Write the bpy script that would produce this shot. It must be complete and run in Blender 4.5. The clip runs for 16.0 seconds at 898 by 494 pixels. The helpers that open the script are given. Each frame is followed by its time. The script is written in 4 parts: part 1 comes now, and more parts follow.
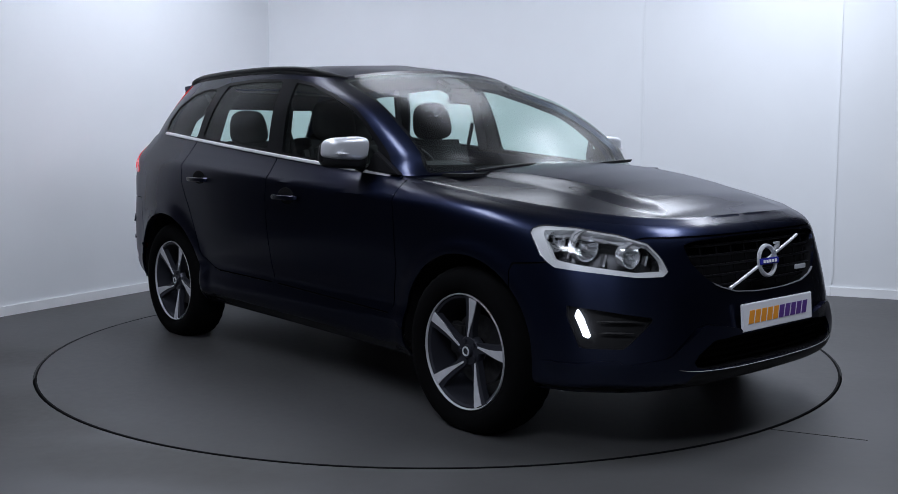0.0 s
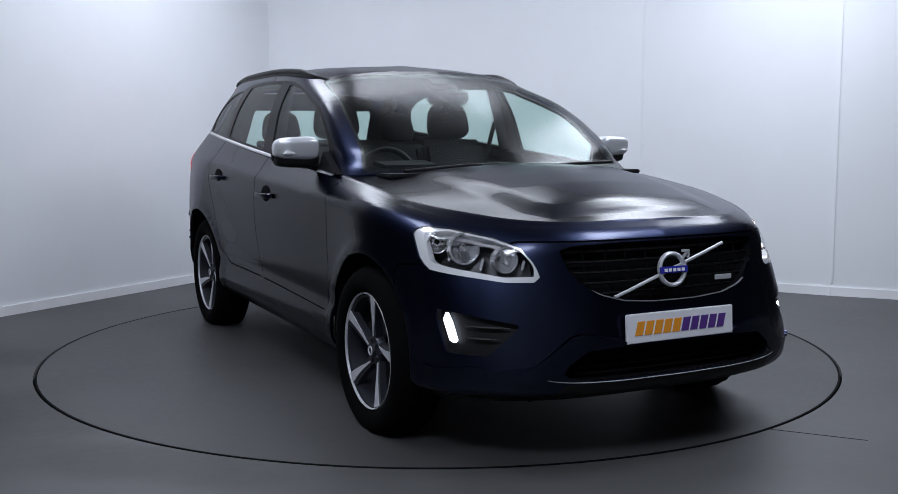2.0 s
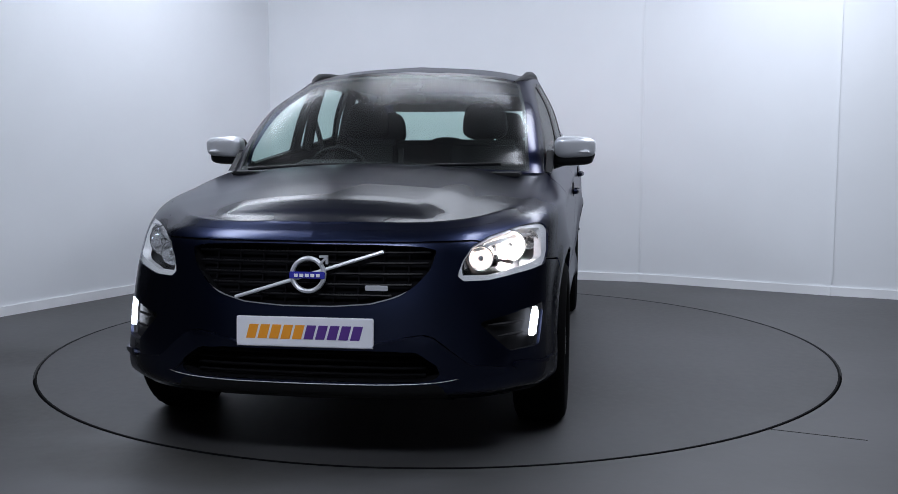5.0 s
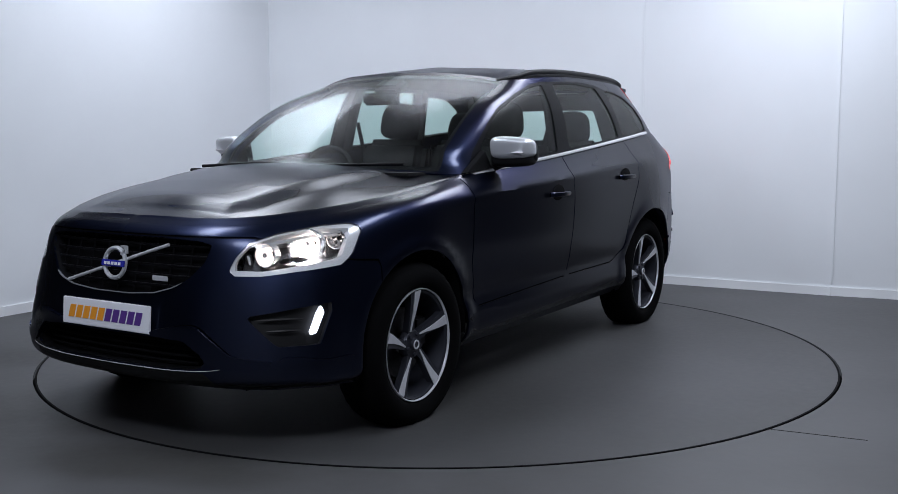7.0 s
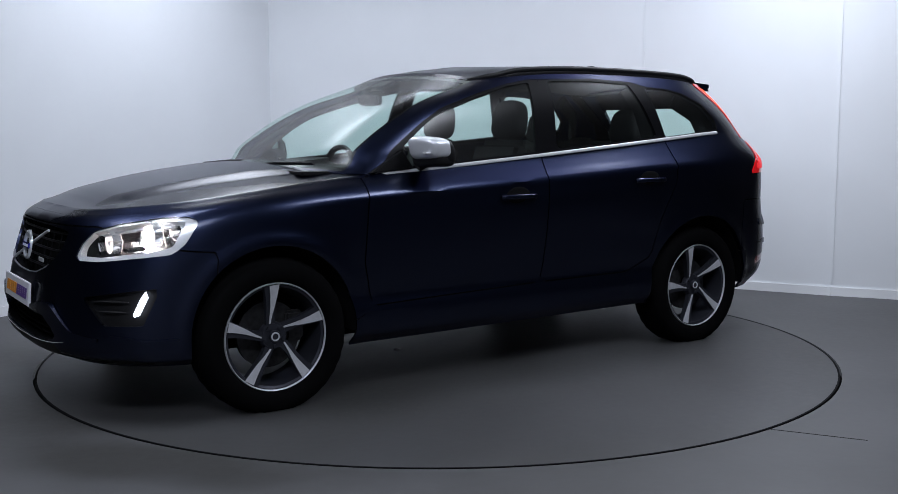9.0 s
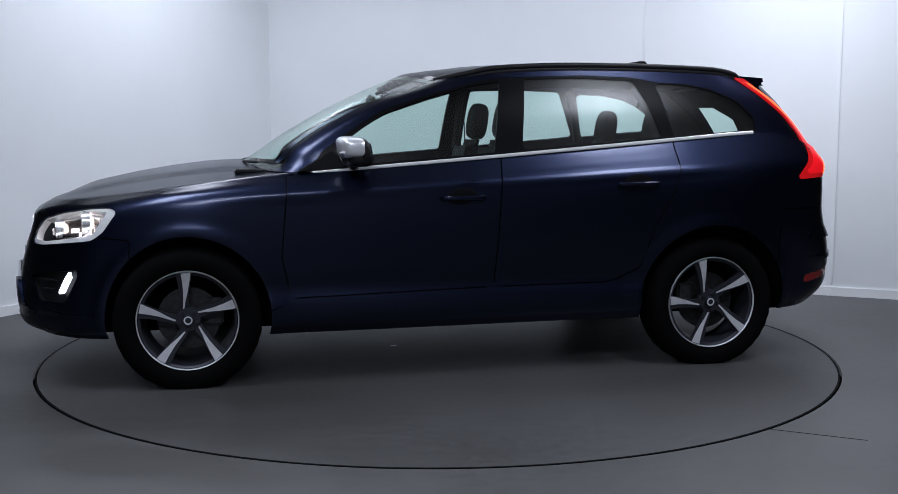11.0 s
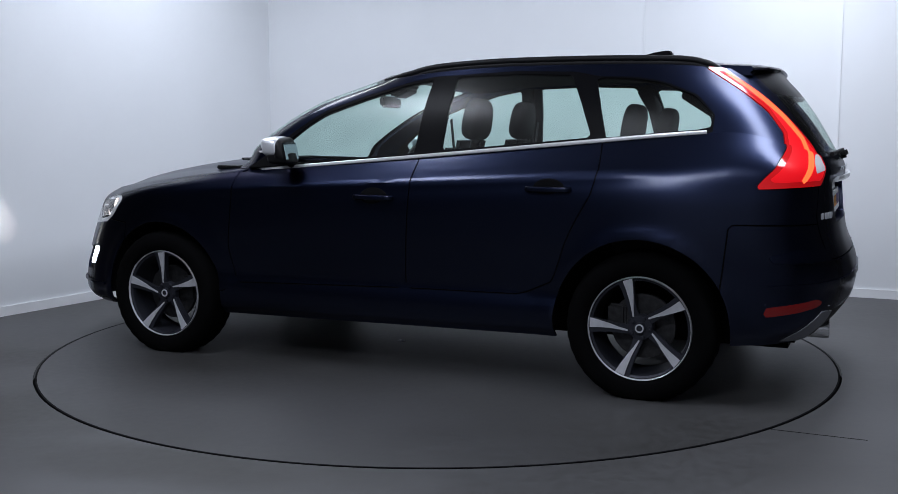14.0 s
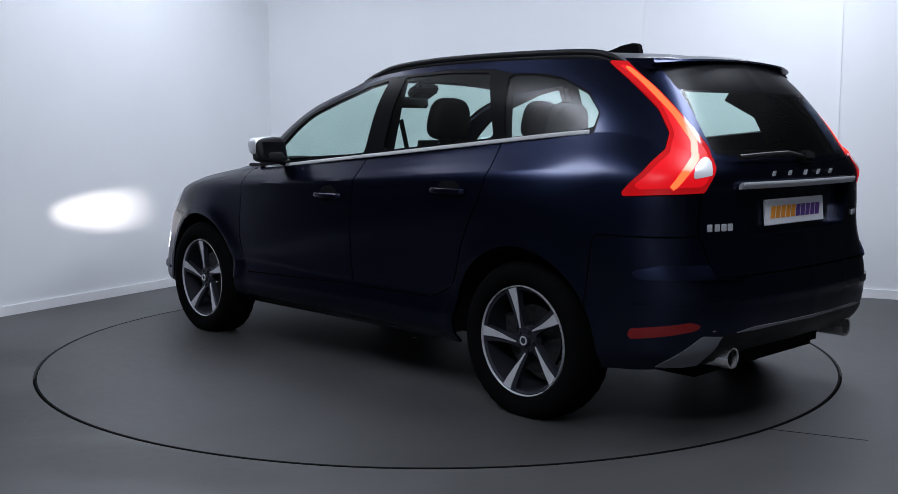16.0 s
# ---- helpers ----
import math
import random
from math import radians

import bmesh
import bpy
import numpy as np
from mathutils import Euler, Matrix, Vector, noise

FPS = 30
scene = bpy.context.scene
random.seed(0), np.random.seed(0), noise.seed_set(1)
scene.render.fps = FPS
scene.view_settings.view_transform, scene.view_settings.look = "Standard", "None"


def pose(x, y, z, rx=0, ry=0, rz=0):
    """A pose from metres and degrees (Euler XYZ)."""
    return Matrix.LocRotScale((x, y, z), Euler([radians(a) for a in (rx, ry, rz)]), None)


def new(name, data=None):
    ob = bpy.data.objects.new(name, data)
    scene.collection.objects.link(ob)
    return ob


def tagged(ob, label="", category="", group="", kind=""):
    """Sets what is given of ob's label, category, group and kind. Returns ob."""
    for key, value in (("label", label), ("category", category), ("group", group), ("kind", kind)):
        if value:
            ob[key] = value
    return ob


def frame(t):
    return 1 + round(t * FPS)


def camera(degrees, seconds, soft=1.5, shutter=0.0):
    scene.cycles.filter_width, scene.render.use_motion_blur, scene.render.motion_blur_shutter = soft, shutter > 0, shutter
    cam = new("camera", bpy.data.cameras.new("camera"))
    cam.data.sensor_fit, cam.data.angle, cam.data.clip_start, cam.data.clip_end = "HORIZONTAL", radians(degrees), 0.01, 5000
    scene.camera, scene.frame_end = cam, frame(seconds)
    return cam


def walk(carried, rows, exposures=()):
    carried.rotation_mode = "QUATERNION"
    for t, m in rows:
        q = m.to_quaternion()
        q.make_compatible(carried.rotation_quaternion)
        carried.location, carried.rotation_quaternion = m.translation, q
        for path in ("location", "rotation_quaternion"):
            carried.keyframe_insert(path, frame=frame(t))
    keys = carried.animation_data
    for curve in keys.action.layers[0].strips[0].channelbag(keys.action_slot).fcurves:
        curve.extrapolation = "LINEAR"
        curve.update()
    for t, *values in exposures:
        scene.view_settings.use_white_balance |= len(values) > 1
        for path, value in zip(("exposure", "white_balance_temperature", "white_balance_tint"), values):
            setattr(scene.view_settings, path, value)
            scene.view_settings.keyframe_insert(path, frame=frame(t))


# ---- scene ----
# camera: stands still on a tripod before the turntable
cam = camera(48.0, 16.0, soft=0.8)
CAM = pose(0, -5.928, 1.252, 90 - 6.358, 0.056, -0.588)
walk(cam, [(0.0, CAM), (16.0, CAM)], [(0.0, 0.0), (16.0, 0.0)])

# turn of the table, seconds and degrees
TURN = [
        (0, -49.71), (0.5, -50.63), (1, -53.17), (1.5, -57.18), (2, -63.06), (2.5, -68.86), (3, -75.06), (3.5, -80.92), (4, -87.16),
        (4.5, -92.87), (5, -99.04), (6.2, -113.1), (7.3, -126.05), (7.5, -128.59), (8, -134.67), (8.5, -140.39), (9, -146.52), (10.2, -160.55),
        (11.5, -175.32), (12, -180.99), (12.5, -186.79), (13, -192.6), (13.5, -197.99), (14, -204.25), (14.5, -209.73), (15, -215.97), (15.5, -221.57),
        (16, -227.56),
]
CAR_X, CAR_Y, CAR_Z = 0.0122, -0.1344, -0.014   # where the car stands on the table
TABLE_R = 2.234

# ---- light ----
CEIL = 3.3
world = bpy.data.worlds.new("studio_world")
scene.world = world
world.use_nodes = True
world.node_tree.nodes["Background"].inputs[0].default_value = (0.8, 0.87, 1.0, 1)
world.node_tree.nodes["Background"].inputs[1].default_value = 0.05


# ---- materials ----
def mat(name, color=(0.5, 0.5, 0.5), rough=0.5, metal=0.0, coat=0.0, spec=0.5, emit=None, power=0.0,
        noise_scale=0.0, noise_amount=0.0, bump=0.0, bump_scale=200.0, coat_rough=0.03, trans=0.0, ior=1.45, alpha=1.0):
    m = bpy.data.materials.new(name)
    m.use_nodes = True
    nt = m.node_tree
    b = nt.nodes["Principled BSDF"]
    b.inputs["Base Color"].default_value = (*color, 1)
    b.inputs["Roughness"].default_value = rough
    b.inputs["Metallic"].default_value = metal
    b.inputs["Coat Weight"].default_value = coat
    b.inputs["Coat Roughness"].default_value = coat_rough
    b.inputs["Specular IOR Level"].default_value = spec
    b.inputs["Transmission Weight"].default_value = trans
    b.inputs["IOR"].default_value = ior
    b.inputs["Alpha"].default_value = alpha
    if emit:
        b.inputs["Emission Color"].default_value = (*emit, 1)
        b.inputs["Emission Strength"].default_value = power
    if noise_scale or bump:
        co = nt.nodes.new("ShaderNodeTexCoord")
    if noise_scale:
        n = nt.nodes.new("ShaderNodeTexNoise")
        n.inputs["Scale"].default_value = noise_scale
        n.inputs["Detail"].default_value = 6
        r = nt.nodes.new("ShaderNodeValToRGB")
        r.color_ramp.elements[0].position, r.color_ramp.elements[1].position = 0.3, 0.7
        lo, hi = 1 - noise_amount, 1 + noise_amount
        r.color_ramp.elements[0].color = (*[c * lo for c in color], 1)
        r.color_ramp.elements[1].color = (*[min(1, c * hi) for c in color], 1)
        nt.links.new(co.outputs["Object"], n.inputs["Vector"])
        nt.links.new(n.outputs["Fac"], r.inputs[0])
        nt.links.new(r.outputs[0], b.inputs["Base Color"])
    if bump:
        n2 = nt.nodes.new("ShaderNodeTexNoise")
        n2.inputs["Scale"].default_value = bump_scale
        n2.inputs["Detail"].default_value = 3
        bp = nt.nodes.new("ShaderNodeBump")
        bp.inputs["Strength"].default_value = bump
        bp.inputs["Distance"].default_value = 0.002
        nt.links.new(co.outputs["Object"], n2.inputs["Vector"])
        nt.links.new(n2.outputs["Fac"], bp.inputs["Height"])
        nt.links.new(bp.outputs[0], b.inputs["Normal"])
    return m


WALL = mat("wall_paint", (0.74, 0.76, 0.78), 0.6, noise_scale=1.3, noise_amount=0.025, bump=0.06, bump_scale=120)
UNSEEN_END = mat("grey_end_wall_paint", (0.25, 0.254, 0.262), 0.7, noise_scale=1.2, noise_amount=0.06)
# for unseen side walls, added dark so the car's flanks mirror less light
UNSEEN_DARK = mat("unseen_dark_wall", (0.02, 0.0205, 0.022), 0.9, noise_scale=2, noise_amount=0.3)
CEILING = mat("grey_ceiling_paint", (0.72, 0.73, 0.75), 0.8, noise_scale=1.0, noise_amount=0.06)
TRIM = mat("white_gloss_paint", (0.8, 0.81, 0.82), 0.35, noise_scale=3, noise_amount=0.04)
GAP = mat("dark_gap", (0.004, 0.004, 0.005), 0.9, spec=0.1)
PAINT = mat("metallic_navy_paint", (0.0095, 0.0155, 0.045), 0.34, metal=1.0, coat=0.66, coat_rough=0.22)
PAINT.node_tree.nodes["Principled BSDF"].inputs["Specular Tint"].default_value = (0.20, 0.21, 0.30, 1)
BLACK = mat("black_plastic", (0.006, 0.006, 0.007), 0.5, spec=0.3, bump=0.15, bump_scale=400)
GLOSSBLACK = mat("gloss_black_plastic", (0.004, 0.004, 0.005), 0.35, spec=0.1)
RUBBER = mat("tyre_rubber", (0.0025, 0.0025, 0.0028), 0.9, spec=0.06, bump=0.2, bump_scale=150, noise_scale=9, noise_amount=0.2)
CHROME = mat("chrome", (0.88, 0.89, 0.91), 0.16, metal=0.8)
SATIN = mat("satin_silver", (0.74, 0.76, 0.80), 0.34, metal=0.5, coat=0.6)
ALLOY = mat("machined_alloy", (0.62, 0.63, 0.67), 0.36, metal=0.35, noise_scale=30, noise_amount=0.08)
DARKMIRROR = mat("tinted_mirror", (0.30, 0.32, 0.36), 0.05, metal=1.0)
BRIGHT = mat("bright_trim", (0.88, 0.89, 0.91), 0.25, metal=0.3, coat=0.4)
DULLSILVER = mat("dull_silver_plastic", (0.26, 0.27, 0.30), 0.4, metal=0.4)
ALLOYDARK = mat("grey_alloy_paint", (0.035, 0.037, 0.048), 0.4, metal=0.5)
CABIN = mat("cabin_fabric", (0.010, 0.010, 0.011), 0.85, noise_scale=60, noise_amount=0.25, bump=0.3, bump_scale=500)


def floor_material(name, tone, seed):
    m = bpy.data.materials.new(name)
    m.use_nodes = True
    nt = m.node_tree
    b = nt.nodes["Principled BSDF"]
    co = nt.nodes.new("ShaderNodeTexCoord")
    mp = nt.nodes.new("ShaderNodeMapping")
    mp.inputs["Location"].default_value = (seed, seed * 2.1, 0)
    nt.links.new(co.outputs["Object"], mp.inputs[0])
    big = nt.nodes.new("ShaderNodeTexNoise")
    big.inputs["Scale"].default_value, big.inputs["Detail"].default_value = 0.7, 7
    fine = nt.nodes.new("ShaderNodeTexNoise")
    fine.inputs["Scale"].default_value, fine.inputs["Detail"].default_value = 22, 8
    for n in (big, fine):
        nt.links.new(mp.outputs[0], n.inputs["Vector"])
    mix = nt.nodes.new("ShaderNodeMix")
    mix.data_type = "FLOAT"
    mix.inputs[0].default_value = 0.35
    nt.links.new(big.outputs["Fac"], mix.inputs[2])
    nt.links.new(fine.outputs["Fac"], mix.inputs[3])
    r = nt.nodes.new("ShaderNodeValToRGB")
    r.color_ramp.elements[0].position, r.color_ramp.elements[1].position = 0.35, 0.65
    r.color_ramp.elements[0].color = (tone * 0.66, tone * 0.65, tone * 0.63, 1)
    r.color_ramp.elements[1].color = (tone * 1.26, tone * 1.26, tone * 1.3, 1)
    nt.links.new(mix.outputs[0], r.inputs[0])
    nt.links.new(r.outputs[0], b.inputs["Base Color"])
    rr = nt.nodes.new("ShaderNodeMapRange")
    rr.inputs[3].default_value, rr.inputs[4].default_value = 0.40, 0.58
    nt.links.new(fine.outputs["Fac"], rr.inputs[0])
    nt.links.new(rr.outputs[0], b.inputs["Roughness"])
    b.inputs["Specular IOR Level"].default_value = 0.35
    bp = nt.nodes.new("ShaderNodeBump")
    bp.inputs["Strength"].default_value, bp.inputs["Distance"].default_value = 0.12, 0.003
    nt.links.new(fine.outputs["Fac"], bp.inputs["Height"])
    nt.links.new(bp.outputs[0], b.inputs["Normal"])
    return m


FLOOR = floor_material("painted_concrete", 0.066, 3.0)


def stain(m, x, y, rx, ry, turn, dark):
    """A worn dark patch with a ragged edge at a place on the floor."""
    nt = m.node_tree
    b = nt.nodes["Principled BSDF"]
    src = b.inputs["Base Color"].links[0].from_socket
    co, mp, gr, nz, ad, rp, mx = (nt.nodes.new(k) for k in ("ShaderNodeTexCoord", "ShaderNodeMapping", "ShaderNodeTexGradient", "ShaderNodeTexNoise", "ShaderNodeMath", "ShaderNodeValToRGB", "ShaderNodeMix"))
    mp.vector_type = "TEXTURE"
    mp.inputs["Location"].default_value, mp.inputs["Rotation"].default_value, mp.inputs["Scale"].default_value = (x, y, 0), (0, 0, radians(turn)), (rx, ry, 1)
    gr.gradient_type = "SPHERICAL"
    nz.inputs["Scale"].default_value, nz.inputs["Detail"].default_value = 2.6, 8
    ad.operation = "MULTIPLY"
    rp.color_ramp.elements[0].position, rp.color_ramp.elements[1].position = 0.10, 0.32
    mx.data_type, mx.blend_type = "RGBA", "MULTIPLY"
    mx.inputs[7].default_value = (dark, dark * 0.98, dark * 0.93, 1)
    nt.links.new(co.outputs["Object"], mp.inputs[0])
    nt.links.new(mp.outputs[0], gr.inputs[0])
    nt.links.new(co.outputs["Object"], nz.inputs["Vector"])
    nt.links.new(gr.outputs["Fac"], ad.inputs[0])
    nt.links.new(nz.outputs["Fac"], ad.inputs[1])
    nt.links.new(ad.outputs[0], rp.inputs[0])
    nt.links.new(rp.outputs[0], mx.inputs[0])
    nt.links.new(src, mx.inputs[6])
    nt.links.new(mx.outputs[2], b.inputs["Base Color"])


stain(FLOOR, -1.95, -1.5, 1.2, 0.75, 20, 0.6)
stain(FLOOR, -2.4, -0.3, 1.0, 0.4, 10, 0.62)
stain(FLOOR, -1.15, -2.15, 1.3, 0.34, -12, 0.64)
DISC = floor_material("painted_turntable", 0.053, 11.0)


# ---- mesh helpers ----
def mesh_ob(name, verts, faces, material, parent=None, label="", smooth=True):
    me = bpy.data.meshes.new(name)
    me.from_pydata([tuple(v) for v in verts], [], faces)
    me.materials.append(material)
    if smooth:
        me.polygons.foreach_set("use_smooth", [True] * len(me.polygons))
    me.update()
    ob = new(name, me)
    ob.parent = parent
    if label:
        ob["label"] = label
    return ob


def part(name, bm, material, parent=None, label="", smooth=True):
    me = bpy.data.meshes.new(name)
    bmesh.ops.recalc_face_normals(bm, faces=bm.faces)
    bm.to_mesh(me)
    bm.free()
    me.materials.append(material)
    if smooth:
        me.polygons.foreach_set("use_smooth", [True] * len(me.polygons))
        me.set_sharp_from_angle(angle=radians(40))
    ob = new(name, me)
    ob.parent = parent
    if label:
        ob["label"] = label
    return ob


def box_bm(sx, sy, sz, m=None, bevel=0.0, seg=2):
    bm = bmesh.new()
    bmesh.ops.create_cube(bm, size=1.0, matrix=(m or Matrix()) @ Matrix.Diagonal((sx, sy, sz, 1)))
    if bevel:
        bmesh.ops.bevel(bm, geom=bm.edges[:], offset=bevel, segments=seg, affect="EDGES")
    return bm


def lathe_bm(profile, axis="y", n=64, m=None):
    """Turns (radius, height) pairs round an axis."""
    bm = bmesh.new()
    rings = []
    for r, h in profile:
        row = []
        for i in range(n):
            a = 2 * math.pi * i / n
            p = (r * math.cos(a), h, r * math.sin(a)) if axis == "y" else (r * math.cos(a), r * math.sin(a), h) if axis == "z" else (h, r * math.cos(a), r * math.sin(a))
            row.append(bm.verts.new((m or Matrix()) @ Vector(p)))
        rings.append(row)
    for a, b in zip(rings, rings[1:]):
        for i in range(n):
            bm.faces.new((a[i], a[(i + 1) % n], b[(i + 1) % n], b[i]))
    return bm


def prism_bm(poly, y0, y1, to=lambda u, v, w: (u, w, v), bevel=0.0):
    """A plate with the outline poly (u, v) between two depths."""
    bm = bmesh.new()
    a = [bm.verts.new(to(u, v, y0)) for u, v in poly]
    b = [bm.verts.new(to(u, v, y1)) for u, v in poly]
    bm.faces.new(a)
    bm.faces.new(b[::-1])
    n = len(poly)
    for i in range(n):
        bm.faces.new((a[i], b[i], b[(i + 1) % n], a[(i + 1) % n]))
    if bevel:
        bmesh.ops.bevel(bm, geom=bm.edges[:], offset=bevel, segments=2, affect="EDGES")
    return bm


def tube_bm(points, r, n=10, flat=1.0, taper=0):
    """A round bar through points, closed at both ends."""
    bm = bmesh.new()
    pts = [Vector(p) for p in points]
    rings = []
    for i, p in enumerate(pts):
        d = (pts[min(i + 1, len(pts) - 1)] - pts[max(i - 1, 0)]).normalized()
        side = d.cross(Vector((0, 0, 1)))
        side = side.normalized() if side.length > 1e-4 else Vector((0, 1, 0))
        up = side.cross(d)
        k0 = min(1, .35 + .65 * min(i, len(pts) - 1 - i) / taper) if taper else 1
        rings.append([bm.verts.new(p + (side * r * flat * math.cos(2 * math.pi * k / n) + up * r * math.sin(2 * math.pi * k / n)) * k0) for k in range(n)])
    for a, b in zip(rings, rings[1:]):
        for k in range(n):
            bm.faces.new((a[k], a[(k + 1) % n], b[(k + 1) % n], b[k]))
    bm.faces.new(rings[0][::-1])
    bm.faces.new(rings[-1])
    return bm


# ---- room ----
# foot of the walls, round the room
CORNER = (-1.56, 3.53)
RING = [(-3.2, 0.73), CORNER, (1.71, 2.60), (3.06, 1.83), (3.70, 1.54), (5.4, 0.6), (5.4, -7.4), (-5.4, -7.4), (-5.4, -0.4)]


def wall_piece(name, a, b, z0, z1, depth, material, label, proud=0.0):
    a, b = Vector((*a, 0)), Vector((*b, 0))
    d = (b - a).normalized()
    out = Vector((-d.y, d.x, 0))     # points out of the room when the ring runs clockwise
    a0, b0 = a - out * proud, b - out * proud
    v = [a0, b0, b0 + out * depth, a0 + out * depth]
    verts = [(p.x, p.y, z0) for p in v] + [(p.x, p.y, z1) for p in v]
    ob = mesh_ob(name, verts, [(0, 1, 2, 3), (4, 7, 6, 5), (0, 4, 5, 1), (1, 5, 6, 2), (2, 6, 7, 3), (3, 7, 4, 0)], material, smooth=False)
    return tagged(ob, label, kind="structure")


def room():
    n = len(RING)
    for i in range(n):
        a, b = RING[i], RING[(i + 1) % n]
        dark = i in (4, 5, 6, 7, 8)
        # unseen wall behind the camera, added grey so the nose catches light
        if i == 6:
            wall_piece("wall_7", a, b, 0.0, CEIL, 0.15, UNSEEN_END, "plain grey painted end wall of the studio")
        else:
            wall_piece(f"wall_{i + 1}", a, b, 0.0, CEIL, 0.15, UNSEEN_DARK if dark else WALL, "unseen dark side wall, added to darken the car's reflections" if dark else "smooth white painted studio wall")
        wall_piece("baseboard", a, b, 0.0, 0.069, 0.013, TRIM, "white painted skirting board at the wall's foot", 0.014)
    bm = bmesh.new()
    outer = [bm.verts.new((x, y, 0)) for x, y in ((-9, -12), (9, -12), (9, 9), (-9, 9))]
    inner = [bm.verts.new(((TABLE_R + 0.014) * math.cos(2 * math.pi * k / 128), (TABLE_R + 0.014) * math.sin(2 * math.pi * k / 128), 0)) for k in range(128)]
    edges = [bm.edges.new((l[k], l[(k + 1) % len(l)])) for l in (outer, inner) for k in range(len(l))]
    bmesh.ops.triangle_fill(bm, use_beauty=True, edges=edges)
    for f in bm.faces[:]:
        if f.calc_center_median().length < TABLE_R * 0.98:
            bm.faces.remove(f)
    ring = [e for e in bm.edges if all(v.co.length < TABLE_R + 0.01 for v in e.verts) and e.is_boundary]
    ex = bmesh.ops.extrude_edge_only(bm, edges=ring)
    for v in ex["geom"]:
        if isinstance(v, bmesh.types.BMVert):
            v.co.z = -0.06
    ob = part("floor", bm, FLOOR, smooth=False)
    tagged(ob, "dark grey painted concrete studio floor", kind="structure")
    ob = part("floor_joint", box_bm(0.39, .003, .002, pose(1.585, -1.83, .0006, 0, 0, -25.2)), GAP, smooth=False)
    tagged(ob, "thin dark joint in the floor", kind="structure")
    ob = part("pit", lathe_bm([(0.001, -0.06), (TABLE_R + 0.03, -0.06)], "z", 96), GAP, smooth=False)
    tagged(ob, "dark pit under the turntable", kind="structure")
    # cover strips over the joints of the wall boards
    for x, y, a in ((1.71, 2.60, -22.5), (3.06, 1.83, -28)):
        m = pose(x, y - .004, 0.095 + (CEIL - .095) / 2, 0, 0, a)
        ob = part("trim", box_bm(.016, .006, CEIL - .1, m), WALL, smooth=False)
        tagged(ob, "narrow painted joint strip on the wall", kind="structure")
    v = [(x, y, z) for z in (CEIL, CEIL + 0.1) for x, y in ((-6, -8.5), (6, -8.5), (6, 5), (-6, 5))]
    ob = mesh_ob("ceiling", v, [(0, 1, 2, 3), (4, 7, 6, 5), (0, 4, 5, 1), (1, 5, 6, 2), (2, 6, 7, 3), (3, 7, 4, 0)], CEILING, smooth=False)
    tagged(ob, "plain grey studio ceiling", kind="structure")


room()


def lamp(x, y, w, h, watts, turn=0.0, color=(1, 1, 1)):
    ld = bpy.data.lights.new("ceiling_panel", "AREA")
    ld.shape, ld.size, ld.size_y, ld.energy, ld.color = "RECTANGLE", w, h, watts, color
    ob = new("ceiling_panel", ld)
    ob.matrix_basis = pose(x, y, CEIL - 0.06, 0, 0, turn)


# lamps at (-2.0, -1.8) and (2.1, -2.0) are unseen fill, added for even walls
LAMPS = [(-1.7, 1.45, 1.7, 0.7, 42, 62), (0.1, 1.45, 1.7, 0.7, 28, 0), (2.3, 0.8, 1.6, 0.7, 70, -28),
         (-2.0, -1.8, 1.6, 0.7, 60, 62), (2.1, -2.0, 1.6, 0.7, 70, -70), (-0.8, -4.8, 1.7, 0.7, 100, 0)]
for x, y, w, h, watts, turn in LAMPS:
    lamp(x, y, w, h, watts, turn, (0.81, 0.868, 1.0))

# ---- turntable ----
turntable = part("turntable", lathe_bm([(0.001, 0.0), (TABLE_R - 0.004, 0.0), (TABLE_R, -0.004), (TABLE_R, -0.05), (0.001, -0.05)], "z", 128), DISC, smooth=False)
part("edge_strip", lathe_bm([(TABLE_R - 0.006, 0.0006), (TABLE_R + 0.004, 0.0006), (TABLE_R + 0.004, -0.03)], "z", 128), GAP, turntable, "dark steel edge", smooth=False)
tagged(turntable, "round grey painted turntable set flush in the floor", "turntable")

scrap = part("paper_scrap", prism_bm([(-.018, -.010), (.016, -.013), (.020, .008), (-.004, .013), (-.02, .006)], 0.0005, 0.0025, lambda u, v, w: (u, v, w)), TRIM, smooth=False)
tagged(scrap, "tiny scrap of pale paper lying on the turntable", "paper scrap")

# ---- car ----
car = new("car")
tagged(car, "dark navy blue metallic five-door SUV with alloy wheels on the turntable", "car")
car.matrix_basis = pose(CAR_X, CAR_Y, CAR_Z)


